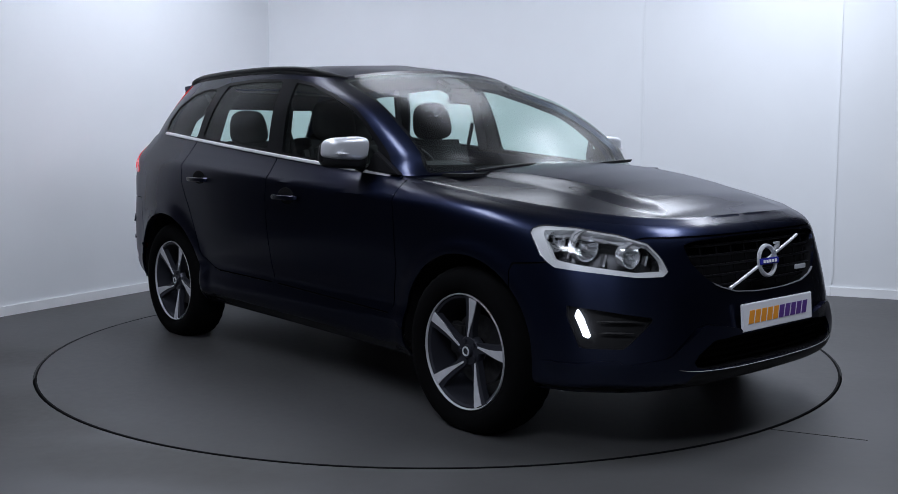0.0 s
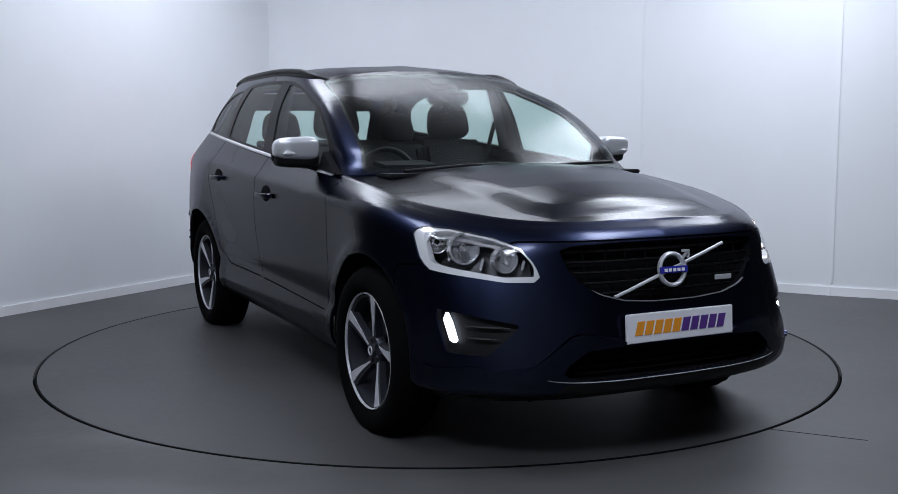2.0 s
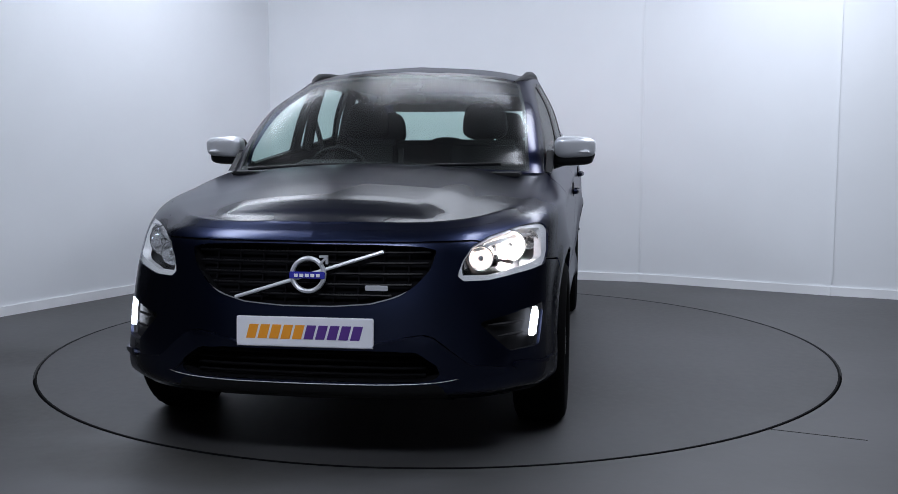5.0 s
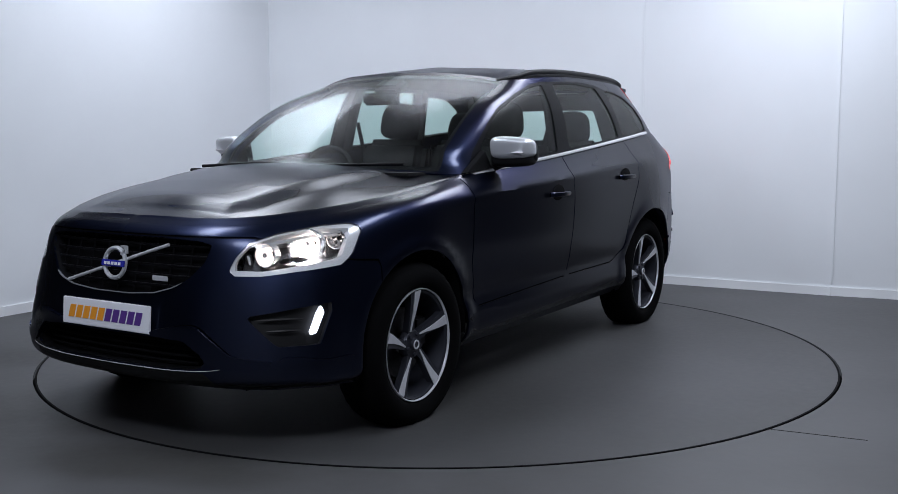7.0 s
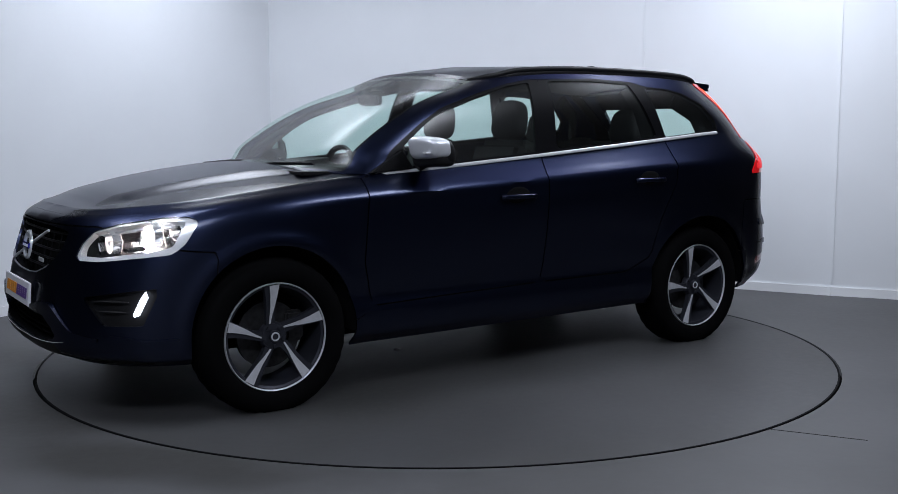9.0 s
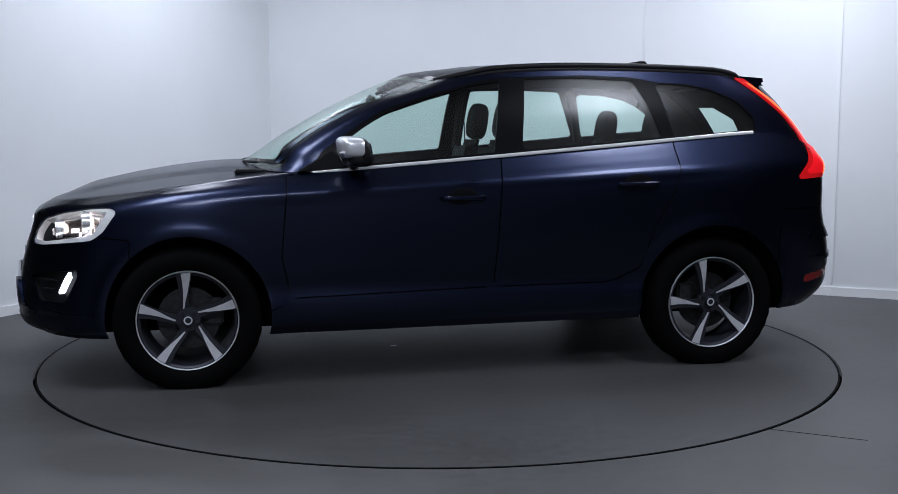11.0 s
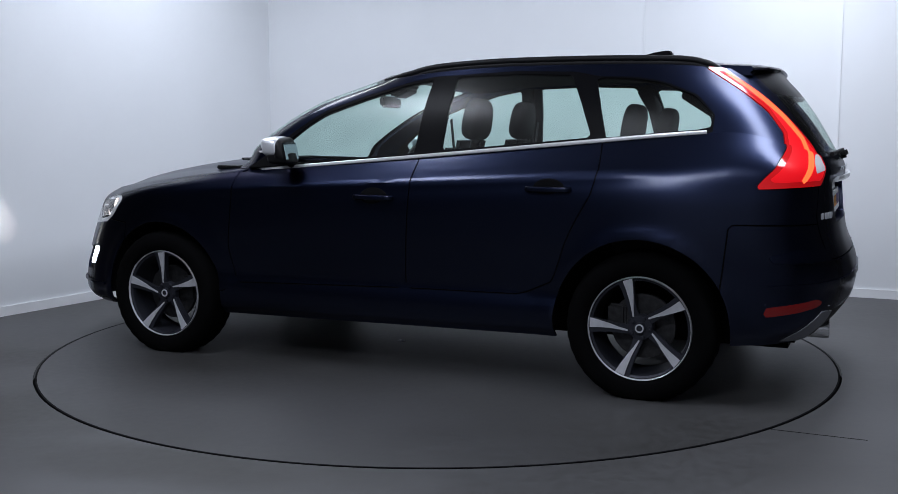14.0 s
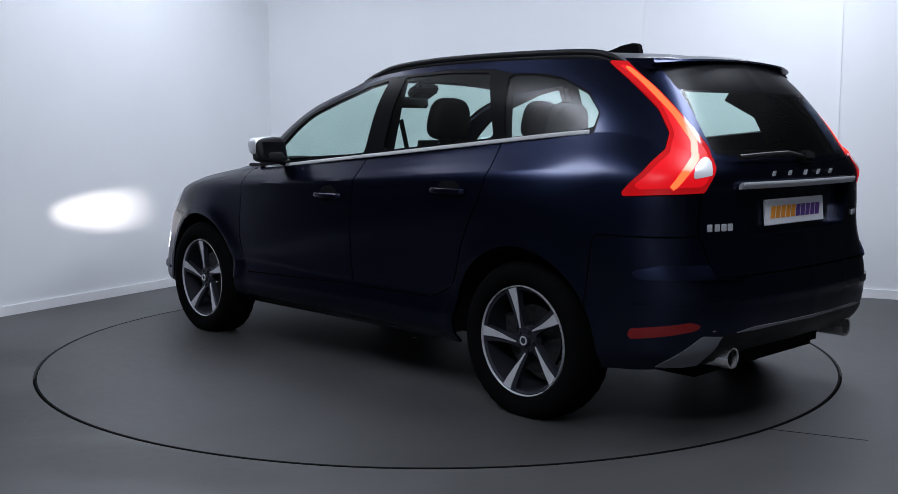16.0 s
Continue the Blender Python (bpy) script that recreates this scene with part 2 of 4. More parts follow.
def spline_grid(levels, ns, nl):
    """A smooth surface through character lines: levels x stations x 3, refined ns times along and nl times across."""
    a = np.array(levels, float)

    def refine(q, n):
        d = np.diff(q, axis=0)
        tan = np.zeros_like(q)
        tan[1:-1] = (d[:-1] + d[1:]) / 2
        # keep corners from overshooting
        lim = 1.6 * np.minimum(np.linalg.norm(d[:-1], axis=-1), np.linalg.norm(d[1:], axis=-1))[..., None]
        ln = np.linalg.norm(tan[1:-1], axis=-1)[..., None] + 1e-9
        tan[1:-1] *= np.minimum(1, lim / ln)
        tan[0], tan[-1] = d[0], d[-1]
        out = []
        for i in range(len(q) - 1):
            for k in range(n):
                t = k / n
                h = (2 * t**3 - 3 * t**2 + 1, t**3 - 2 * t**2 + t, -2 * t**3 + 3 * t**2, t**3 - t**2)
                out.append(h[0] * q[i] + h[1] * tan[i] + h[2] * q[i + 1] + h[3] * tan[i + 1])
        out.append(q[-1])
        return np.array(out)

    a = refine(a, nl)
    a = np.swapaxes(refine(np.swapaxes(a, 0, 1), ns), 0, 1)
    return a


# half the body, from the middle of the nose round the side to the middle of the tail
L0 = [(2.23, 0, .27), (2.21, .35, .27), (2.14, .6, .27), (2.02, .75, .27), (1.84, .85, .27), (1.39, .87, .27), (.85, .86, .265), (-.2, .86, .275), (-1.0, .87, .285), (-1.39, .88, .29), (-1.8, .86, .30), (-2.0, .78, .31), (-2.13, .6, .33), (-2.17, .35, .36), (-2.18, 0, .36)]
L1 = [(2.335, 0, .335), (2.315, .35, .335), (2.24, .6, .34), (2.1, .775, .345), (1.88, .885, .33), (1.39, .925, .36), (.85, .915, .35), (-.2, .91, .36), (-1, .92, .37), (-1.39, .935, .38), (-1.8, .915, .40), (-2.07, .83, .42), (-2.21, .63, .44), (-2.265, .35, .46), (-2.28, 0, .46)]
L2 = [(2.315, 0, .56), (2.30, .35, .56), (2.22, .58, .56), (2.08, .76, .57), (1.86, .875, .58), (1.39, .935, .6), (.85, .91, .55), (-.2, .905, .55), (-1, .915, .56), (-1.39, .945, .6), (-1.8, .925, .62), (-2.08, .84, .62), (-2.23, .63, .62), (-2.285, .35, .62), (-2.30, 0, .62)]
L3 = [(2.265, 0, .76), (2.25, .35, .76), (2.17, .57, .77), (2.02, .73, .78), (1.82, .855, .80), (1.39, .93, .82), (.85, .915, .78), (-.2, .925, .78), (-1, .93, .8), (-1.39, .945, .83), (-1.8, .925, .84), (-2.05, .84, .84), (-2.18, .63, .82), (-2.225, .35, .8), (-2.24, 0, .8)]
L4 = [(2.23, 0, .875), (2.21, .35, .875), (2.13, .55, .88), (1.97, .69, .89), (1.74, .83, .92), (1.39, .90, .96), (.85, .90, .985), (-.2, .915, 1.0), (-1, .92, 1.04), (-1.39, .92, 1.06), (-1.8, .89, 1.07), (-2.05, .82, 1.06), (-2.165, .62, 1.04), (-2.205, .35, 1.03), (-2.22, 0, 1.03)]
L5 = [(2.14, 0, .935), (2.12, .35, .935), (2.03, .53, .94), (1.87, .65, .955), (1.66, .75, .98), (1.39, .80, 1.015), (.85, .815, 1.075), (-.2, .825, 1.15), (-1, .81, 1.215), (-1.39, .795, 1.245), (-1.75, .765, 1.27), (-1.98, .71, 1.215), (-2.11, .58, 1.165), (-2.16, .33, 1.145), (-2.175, 0, 1.145)]
# the cabin, from the middle of the windscreen round to the middle of the rear window
G0 = [(1.13, 0, 1.11), (1.10, .35, 1.10), (1.02, .6, 1.09), (.93, .76, 1.08), (.76, .815, 1.08), (.3, .827, 1.115), (-.2, .83, 1.15), (-.65, .825, 1.183), (-1, .815, 1.215), (-1.39, .80, 1.245), (-1.74, .765, 1.265), (-1.97, .70, 1.215), (-2.10, .57, 1.165), (-2.15, .33, 1.145), (-2.165, 0, 1.145)]
G1 = [(.66, 0, 1.37), (.635, .33, 1.365), (.57, .58, 1.36), (.47, .70, 1.35), (.34, .745, 1.355), (.0, .762, 1.37), (-.3, .767, 1.38), (-.65, .767, 1.39), (-1, .76, 1.4), (-1.37, .74, 1.41), (-1.66, .705, 1.41), (-1.84, .64, 1.39), (-1.96, .53, 1.37), (-2.02, .3, 1.36), (-2.035, 0, 1.36)]
G2 = [(.17, 0, 1.59), (.15, .3, 1.58), (.11, .49, 1.56), (.04, .61, 1.54), (-.05, .645, 1.545), (-.2, .66, 1.56), (-.4, .667, 1.575), (-.65, .667, 1.583), (-1, .66, 1.583), (-1.3, .645, 1.578), (-1.52, .62, 1.57), (-1.68, .575, 1.56), (-1.79, .48, 1.565), (-1.85, .27, 1.578), (-1.865, 0, 1.585)]


def roof_z(x):
    return np.interp(x, [-1.865, -1.5, -1.1, -.6, -.2, .05, .17], [1.585, 1.625, 1.655, 1.66, 1.642, 1.612, 1.59])


def hood_z(x):
    return np.interp(x, [1.13, 1.3, 1.5, 1.7, 1.9, 2.03, 2.14], [1.114, 1.106, 1.082, 1.05, 1.008, .974, .935])


G3 = [(x, y * .6, z + (roof_z(x) - z) * .7) for x, y, z in G2]
G4 = [(x, 0, roof_z(x)) for x, y, z in G2]
lower = spline_grid([L0, L1, L2, L3, L4, L5], 12, 7)
cabin = spline_grid([G0, G1, G2], 12, 16)
roof = spline_grid([G2, G3, G4], 12, 6)
edge = lower[-1][:12 * 6 + 1]
hoodg = []
for q in np.linspace(0, 1, 61):
    row = []
    for x, y, z in edge:
        xc = 1.13 + (x - edge[-1][0]) / (2.14 - edge[-1][0]) * (2.14 - 1.13)
        e = q ** 0.9
        xx = x + (xc - x) * e
        yy = y * (1 - e)
        zz = z + (hood_z(xx) - z) * (1 - (1 - e) ** 1.8)
        row.append((xx, yy, zz))
    hoodg.append(row)
hoodg = np.array(hoodg)


# ---- cutting panels out of the body's surfaces ----
def with_lines(grid, ns, nl):
    """Adds to each point its station and its level along the character lines."""
    n, m = grid.shape[:2]
    lv, st = np.meshgrid(np.arange(n) / nl, np.arange(m) / ns, indexing="ij")
    return np.dstack([grid, st, lv])


def sheet(grid):
    n, m = grid.shape[:2]
    f = [(i * m + j, i * m + j + 1, (i + 1) * m + j + 1, (i + 1) * m + j) for i in range(n - 1) for j in range(m - 1)]
    v = grid.reshape(-1, 5)
    w = v * np.array((1, -1, 1, 1, 1))
    return np.vstack([v, w]), f + [tuple(k + len(v) for k in q[::-1]) for q in f]


def cut(s, field):
    """Splits a sheet where field is zero: (inside, outside)."""
    v, f = s
    if not len(f):
        return s, s
    d = field(v)
    pts, ins, outs, seen = list(v), [], [], {}
    neg = d < 0
    for q in f:
        k = sum(bool(neg[i]) for i in q)
        if k == len(q):
            ins.append(q)
        elif k == 0:
            outs.append(q)
        else:
            a, b = [], []
            for i, j in zip(q, q[1:] + q[:1]):
                (a if neg[i] else b).append(i)
                if neg[i] != neg[j]:
                    key = (min(i, j), max(i, j))
                    if key not in seen:
                        t = d[i] / (d[i] - d[j])
                        seen[key] = len(pts)
                        pts.append(v[i] + (v[j] - v[i]) * t)
                    a.append(seen[key])
                    b.append(seen[key])
            if len(a) > 2:
                ins.append(tuple(a))
            if len(b) > 2:
                outs.append(tuple(b))
    pts = np.array(pts)
    return tidy((pts, ins)), tidy((pts, outs))


def tidy(s):
    v, f = s
    used = sorted({i for q in f for i in q})
    at = {i: k for k, i in enumerate(used)}
    return v[used] if used else np.zeros((0, 5)), [tuple(at[i] for i in q) for q in f]


def join(*sheets):
    v, f, n = [], [], 0
    for a, b in sheets:
        v.append(a)
        f += [tuple(i + n for i in q) for q in b]
        n += len(a)
    return np.vstack(v), f


def half(s, left):
    v, f = s
    f = [q for q in f if (sum(v[i][1] for i in q) > 0) == left]
    return tidy((v, f))


def normals(s):
    v, f = s
    n = np.zeros((len(v), 3))
    for q in f:
        p = v[list(q)][:, :3]
        c = np.cross(p[1] - p[0], p[2] - p[0])
        if len(q) > 3:
            c = c + np.cross(p[2] - p[0], p[3] - p[0])
        for i in q:
            n[i] += c
    return n / (np.linalg.norm(n, axis=1)[:, None] + 1e-12)


def moved(s, d):
    v = s[0].copy()
    v[:, :3] += normals(s) * d
    return v, s[1]


def rim_edges(f):
    c = {}
    for q in f:
        for i, j in zip(q, q[1:] + q[:1]):
            k = (min(i, j), max(i, j))
            c[k] = None if k in c else (i, j)
    return [e for e in c.values() if e]


def welded(s):
    """Joins points that lie on one another, as along the middle of the car."""
    v, f = s
    key, at, keep = {}, [], []
    for i, q in enumerate(np.round(v[:, :3] * 5000).astype(int)):
        k = tuple(q)
        if k not in key:
            key[k] = len(keep)
            keep.append(i)
        at.append(key[k])
    out = []
    for q in f:
        r = []
        for i in q:
            if at[i] not in r:
                r.append(at[i])
        if len(r) > 2:
            out.append(tuple(r))
    return v[keep], out


def islands(s):
    """The separate pieces of a sheet."""
    v, f = s
    up = list(range(len(v)))

    def root(i):
        while up[i] != i:
            up[i] = up[up[i]]
            i = up[i]
        return i
    for q in f:
        for i in q[1:]:
            up[root(i)] = root(q[0])
    groups = {}
    for q in f:
        groups.setdefault(root(q[0]), []).append(q)
    return [tidy((v, g)) for g in groups.values() if len(g) > 3]


def slab(s, d0, d1):
    """A closed plate between two depths under the surface."""
    s = welded(s)
    a, b = moved(s, d0)[0], moved(s, d1)[0]
    n = len(a)
    f = list(s[1]) + [tuple(i + n for i in q[::-1]) for q in s[1]] + [(j, i, i + n, j + n) for i, j in rim_edges(s[1])]
    return np.vstack([a, b]), f


def dish(s, depth):
    """The floor and the walls of a hollow."""
    s = welded(s)
    a, b = s[0], moved(s, -depth)[0]
    n = len(a)
    return np.vstack([a, b]), [tuple(i + n for i in q) for q in s[1]] + [(i, j, j + n, i + n) for i, j in rim_edges(s[1])]


def panel(name, s, material, parent, label="", thick=0.012, lift=0.0):
    v, f = slab(s, lift, lift - thick)
    ob = mesh_ob(name, v[:, :3], f, material, parent, label)
    weld(ob.data)
    return ob


def weld(me):
    me.set_sharp_from_angle(angle=radians(38))


def outline(poly, r=0.0, u=lambda v: v[:, 0], w=lambda v: v[:, 2]):
    """Distance to a polygon with corners rounded by r, below zero inside."""
    p = np.array(poly, float)

    def field(v):
        a, b = u(v), w(v)
        best = np.full(len(v), 1e9)
        inside = np.zeros(len(v), bool)
        for (x0, y0), (x1, y1) in zip(p, np.roll(p, -1, 0)):
            ex, ey = x1 - x0, y1 - y0
            t = np.clip(((a - x0) * ex + (b - y0) * ey) / (ex * ex + ey * ey), 0, 1)
            best = np.minimum(best, np.hypot(a - x0 - t * ex, b - y0 - t * ey))
            hit = ((y0 > b) != (y1 > b)) & (a < (x1 - x0) * (b - y0) / (y1 - y0 + 1e-12) + x0)
            inside ^= hit
        return np.where(inside, -best, best) - r
    return field


X = lambda v: v[:, 0]
Y = lambda v: np.abs(v[:, 1])
Z = lambda v: v[:, 2]
NOSE = lambda v: np.abs(v[:, 1]) - v[:, 0]      # runs round the front corners
TAIL = lambda v: -v[:, 0] - np.abs(v[:, 1])     # runs round the rear corners
OUT = 1.0
seams = []


def carve(s, field, gap=0.0035):
    """Cuts a panel out with a narrow gap all round: (panel, rest)."""
    a, rest = cut(s, lambda v: field(v) - gap)
    a, seam = cut(a, lambda v: field(v) + gap)
    seams.append(seam)
    return a, rest


def when(field, cond):
    return lambda v: np.where(cond(v), field(v), OUT)


# raised middle of the bonnet
dome = outline([(1.05, -.60), (1.05, .60), (1.95, .47), (2.045, .40), (2.045, -.40), (1.95, -.47)], 0.0, X, lambda v: v[:, 1])
hv = hoodg.reshape(-1, 3)
k = np.clip(-dome(hv) / 0.15 + 0.25, 0, 1)
hv[:, 2] += 0.015 * k * k * (3 - 2 * k)

low = sheet(with_lines(lower, 12, 7))
cab = sheet(with_lines(cabin, 12, 16))
top = sheet(with_lines(roof, 12, 6))
hood = sheet(with_lines(hoodg, 12, 60))

# soft crease along the doors and a tuck above the sills
v = low[0]
side = np.clip((1.5 - np.abs(v[:, 0] + .2)) / .4, 0, 1)
v[:, 1] -= np.sign(v[:, 1]) * side * (0.013 * np.exp(-((v[:, 2] - .50) / .05) ** 2) - 0.012 * np.exp(-((v[:, 2] - (1.02 - .055 * v[:, 0])) / .022) ** 2))
# flared arches
for ax in (1.387, -1.387):
    d = np.hypot(v[:, 0] - ax, v[:, 2] - .36)
    v[:, 1] += np.sign(v[:, 1]) * np.where(np.abs(v[:, 1]) > .6, 0.012 * np.exp(-((d - .43) / .03) ** 2), 0)

# wheel openings
for ax, r in ((1.387, .408), (-1.387, .418)):
    f = when(lambda v, ax=ax, r=r: np.hypot(X(v) - ax, Z(v) - .365) - r, lambda v: Y(v) > .4)
    hole, low = cut(low, f)

# openings at the front
LAMP = [(-.875, .885), (-.895, .900), (-.955, .908), (-1.102, .903), (-1.369, .874), (-1.52, .843), (-1.592, .793), (-1.632, .745), (-1.610, .729), (-1.466, .727), (-1.162, .748), (-1.0, .760), (-.935, .797)]
lampf = when(outline(LAMP, .006, NOSE), lambda v: X(v) > 1.4)
head_cut, low = cut(low, lampf)
GRILLE = [(-.47, .836), (-.42, .849), (-.25, .856), (.25, .856), (.42, .849), (.47, .836), (.45, .77), (.40, .715), (.34, .675), (.24, .648), (.1, .637), (-.1, .637), (-.24, .648), (-.34, .675), (-.40, .715), (-.45, .77)]
YS = lambda v: v[:, 1]
grillef = when(outline(GRILLE, .004, YS), lambda v: X(v) > 1.9)
grille_cut, low = cut(low, grillef)
INTAKE = [(-.41, .470), (.41, .470), (.50, .405), (.48, .376), (.42, .366), (-.42, .366), (-.48, .376), (-.50, .405)]
intake_cut, low = cut(low, when(outline(INTAKE, .006, YS), lambda v: X(v) > 1.9))
VENT = [(-1.065, .605), (-1.25, .592), (-1.545, .563), (-1.39, .462), (-1.15, .462)]
vent_cut, low = cut(low, when(outline(VENT, .008, NOSE), lambda v: X(v) > 1.6))

# lamps at the rear
TAILP = [(1.01, 1.560), (1.10, 1.566), (1.18, 1.49), (1.29, 1.40), (1.40, 1.304), (1.50, 1.21), (1.522, 1.131), (1.47, 1.035), (1.205, 1.03), (1.0, 1.022), (1.05, 1.08), (1.15, 1.15), (1.25, 1.205), (1.285, 1.268), (1.235, 1.364), (1.135, 1.45)]
tailf = when(outline(TAILP, .004, TAIL), lambda v: X(v) < -1.5)
tail_low, low = carve(low, tailf, .002)
tail_cab, cab = carve(cab, tailf, .002)
REFL = [(1.045, .485), (1.40, .520), (1.455, .508), (1.44, .490), (1.06, .447)]
refl_cut, low = cut(low, when(outline(REFL, .003, TAIL), lambda v: X(v) < -1.7))
PLATE_BAY = [(-.40, .862), (.40, .862), (.47, .95), (.50, 1.045), (-.50, 1.045), (-.47, .95)]
bay_cut, low = cut(low, when(outline(PLATE_BAY, .012, YS), lambda v: X(v) < -1.9))

# black apron under the tail and lip under the nose
apron, low = cut(low, when(outline([(-.62, 0), (.62, 0), (.62, .455), (-.62, .455)], .01, YS), lambda v: X(v) < -1.9))
trim_rear, low = cut(low, when(outline([(-.68, .468), (.68, .468), (.68, .484), (-.68, .484)], .0, YS), lambda v: X(v) < -1.9))
wedge, low = cut(low, when(outline([(1.22, .325), (1.46, .315), (1.62, .455), (1.47, .463)], .0, TAIL), lambda v: X(v) < -1.9))
lip, low = cut(low, when(outline([(-.50, .349), (.50, .349), (.50, .358), (-.50, .358)], .0, YS), lambda v: X(v) > 1.95))
chin, low = cut(low, when(outline([(-.66, 0), (.66, 0), (.50, .349), (-.50, .349)], .0, YS), lambda v: X(v) > 1.9))

# panels
bumperf = when(outline([(-3, -1), (-.75, -1), (-.75, .755), (-.93, .768), (-1.5, .868), (-3, .868)], 0, NOSE), lambda v: X(v) > 1.2)
front_bumper, low = carve(low, bumperf)
bonnet_side, low = carve(low, when(lambda v: np.maximum(4.5 + .35 * np.clip((v[:, 3] - 3.2) / 2.5, 0, 1) - v[:, 4], v[:, 3] - 6.0), lambda v: X(v) > .5))
tailgate, low = carve(low, when(outline([(-.64, .715), (.64, .715), (.69, .9), (.67, 1.03), (.60, 1.4), (-.60, 1.4), (-.67, 1.03), (-.69, .9)], .02, YS), lambda v: X(v) < -1.95))
rear_bumper, low = carve(low, when(lambda v: np.maximum(Z(v) - .86, X(v) + 1.70 + .1 * Z(v)), lambda v: X(v) < -1.5))
front_door, low = carve(low, when(outline([(.895, 1.3), (.895, .97), (.925, .66), (.88, .45), (-.165, .478), (-.205, 1.06), (-.24, 1.3)], .0), lambda v: Y(v) > .5))
rear_door, low = carve(low, when(outline([(-.24, 1.3), (-.205, 1.06), (-.165, .478), (-.80, .485), (-.965, .56), (-1.03, .755), (-1.072, .842), (-1.153, .986), (-1.183, 1.10), (-1.17, 1.3)], .0), lambda v: Y(v) > .5))
wing, low = carve(low, when(lambda v: .7 - X(v), lambda v: Z(v) > .40), .0)
quarter, low = carve(low, when(lambda v: X(v) + .85, lambda v: (Z(v) > .43) | (X(v) < -1.5)), .0)
sill = low

FOLD = [(.25, .49), (.28, .512), (.434, .532), (.47, .522), (.60, .415), (.74, .392), (.74, .374), (.54, .374), (.42, .475)]
fold, front_bumper = cut(front_bumper, when(outline(FOLD, .004, Y), lambda v: X(v) > 1.8))
LEDGE = [(-.95, .376), (-.95, .394), (-1.20, .416), (-1.38, .408), (-1.38, .388), (-1.20, .392)]
ledge, front_bumper = cut(front_bumper, when(outline(LEDGE, .003, NOSE), lambda v: X(v) > 1.6))
SHELF = [(1.06, .692), (1.08, .722), (1.25, .748), (1.70, .738), (1.80, .70), (1.70, .690), (1.25, .694)]
shelf, rear_bumper = cut(rear_bumper, when(outline(SHELF, .004, TAIL), lambda v: X(v) < -1.6))
CREASE = [(.80, .556), (1.6, .572), (2.4, .578), (2.4, .606), (1.6, .600), (.80, .580)]
crease, rear_bumper = cut(rear_bumper, when(outline(CREASE, .003, TAIL), lambda v: X(v) < -1.6))

skin = "dark navy metallic paint"
for left in (True, False):
    band = half(fold, left)
    band[0][:, 0] += .020 * np.clip((band[0][:, 2] - .38) / .14, 0, 1)
    panel("bumper_fold", band, PAINT, car, "", .034, .004)
    panel("bumper_ledge", half(ledge, left), PAINT, car, "", .016, .013)
panel("bumper_crease", crease, PAINT, car, "", .018, .008)
out = .009 * np.clip((.748 - shelf[0][:, 2]) / .05, 0, 1)
shelf = (shelf[0] + np.hstack([normals(shelf) * out[:, None], np.zeros((len(out), 2))]), shelf[1])
for left in (True, False):
    panel("bumper_shelf", half(shelf, left), PAINT, car, "", .04, .002)
panel("front_bumper", front_bumper, PAINT, car, skin)
panel("rear_bumper", rear_bumper, PAINT, car, skin)
panel("bonnet", join(hood, bonnet_side), PAINT, car, "dark navy bonnet with a raised middle")
gate = panel("tailgate", tailgate, PAINT, car, skin)
for left in (True, False):
    panel("front_wing", half(wing, left), PAINT, car)
    panel("front_door", half(front_door, left), PAINT, car)
    panel("rear_door", half(rear_door, left), PAINT, car)
    panel("rear_quarter_panel", half(quarter, left), PAINT, car)
    panel("sill", half(sill, left), PAINT, car)

# ---- cabin: glass and pillars ----
def belt(x):
    return 1.067 + (.867 - x) * .0809


FRONT_GLASS = [(.60, belt(.60) + .022), (.555, 1.195), (.30, 1.362), (.12, 1.438), (-.08, 1.498), (-.235, 1.522), (-.182, belt(-.18) + .022)]
REAR_GLASS = [(-.375, 1.533), (-.70, 1.541), (-.985, 1.530), (-1.055, 1.39), (-1.115, belt(-1.1) + .022), (-.335, belt(-.33) + .022)]
QUARTER_GLASS = [(-1.125, 1.507), (-1.28, 1.502), (-1.43, 1.477), (-1.575, 1.420), (-1.648, 1.345), (-1.645, 1.300), (-1.60, 1.290), (-1.195, belt(-1.2) + .022)]
DLO = [(.865, belt(.865) - .01), (.60, 1.20), (.29, 1.385), (.11, 1.458), (-.09, 1.515), (-.24, 1.541), (-.70, 1.559), (-1.0, 1.548), (-1.13, 1.522), (-1.30, 1.517), (-1.44, 1.492), (-1.59, 1.432), (-1.668, 1.345), (-1.662, belt(-1.66) - .01)]


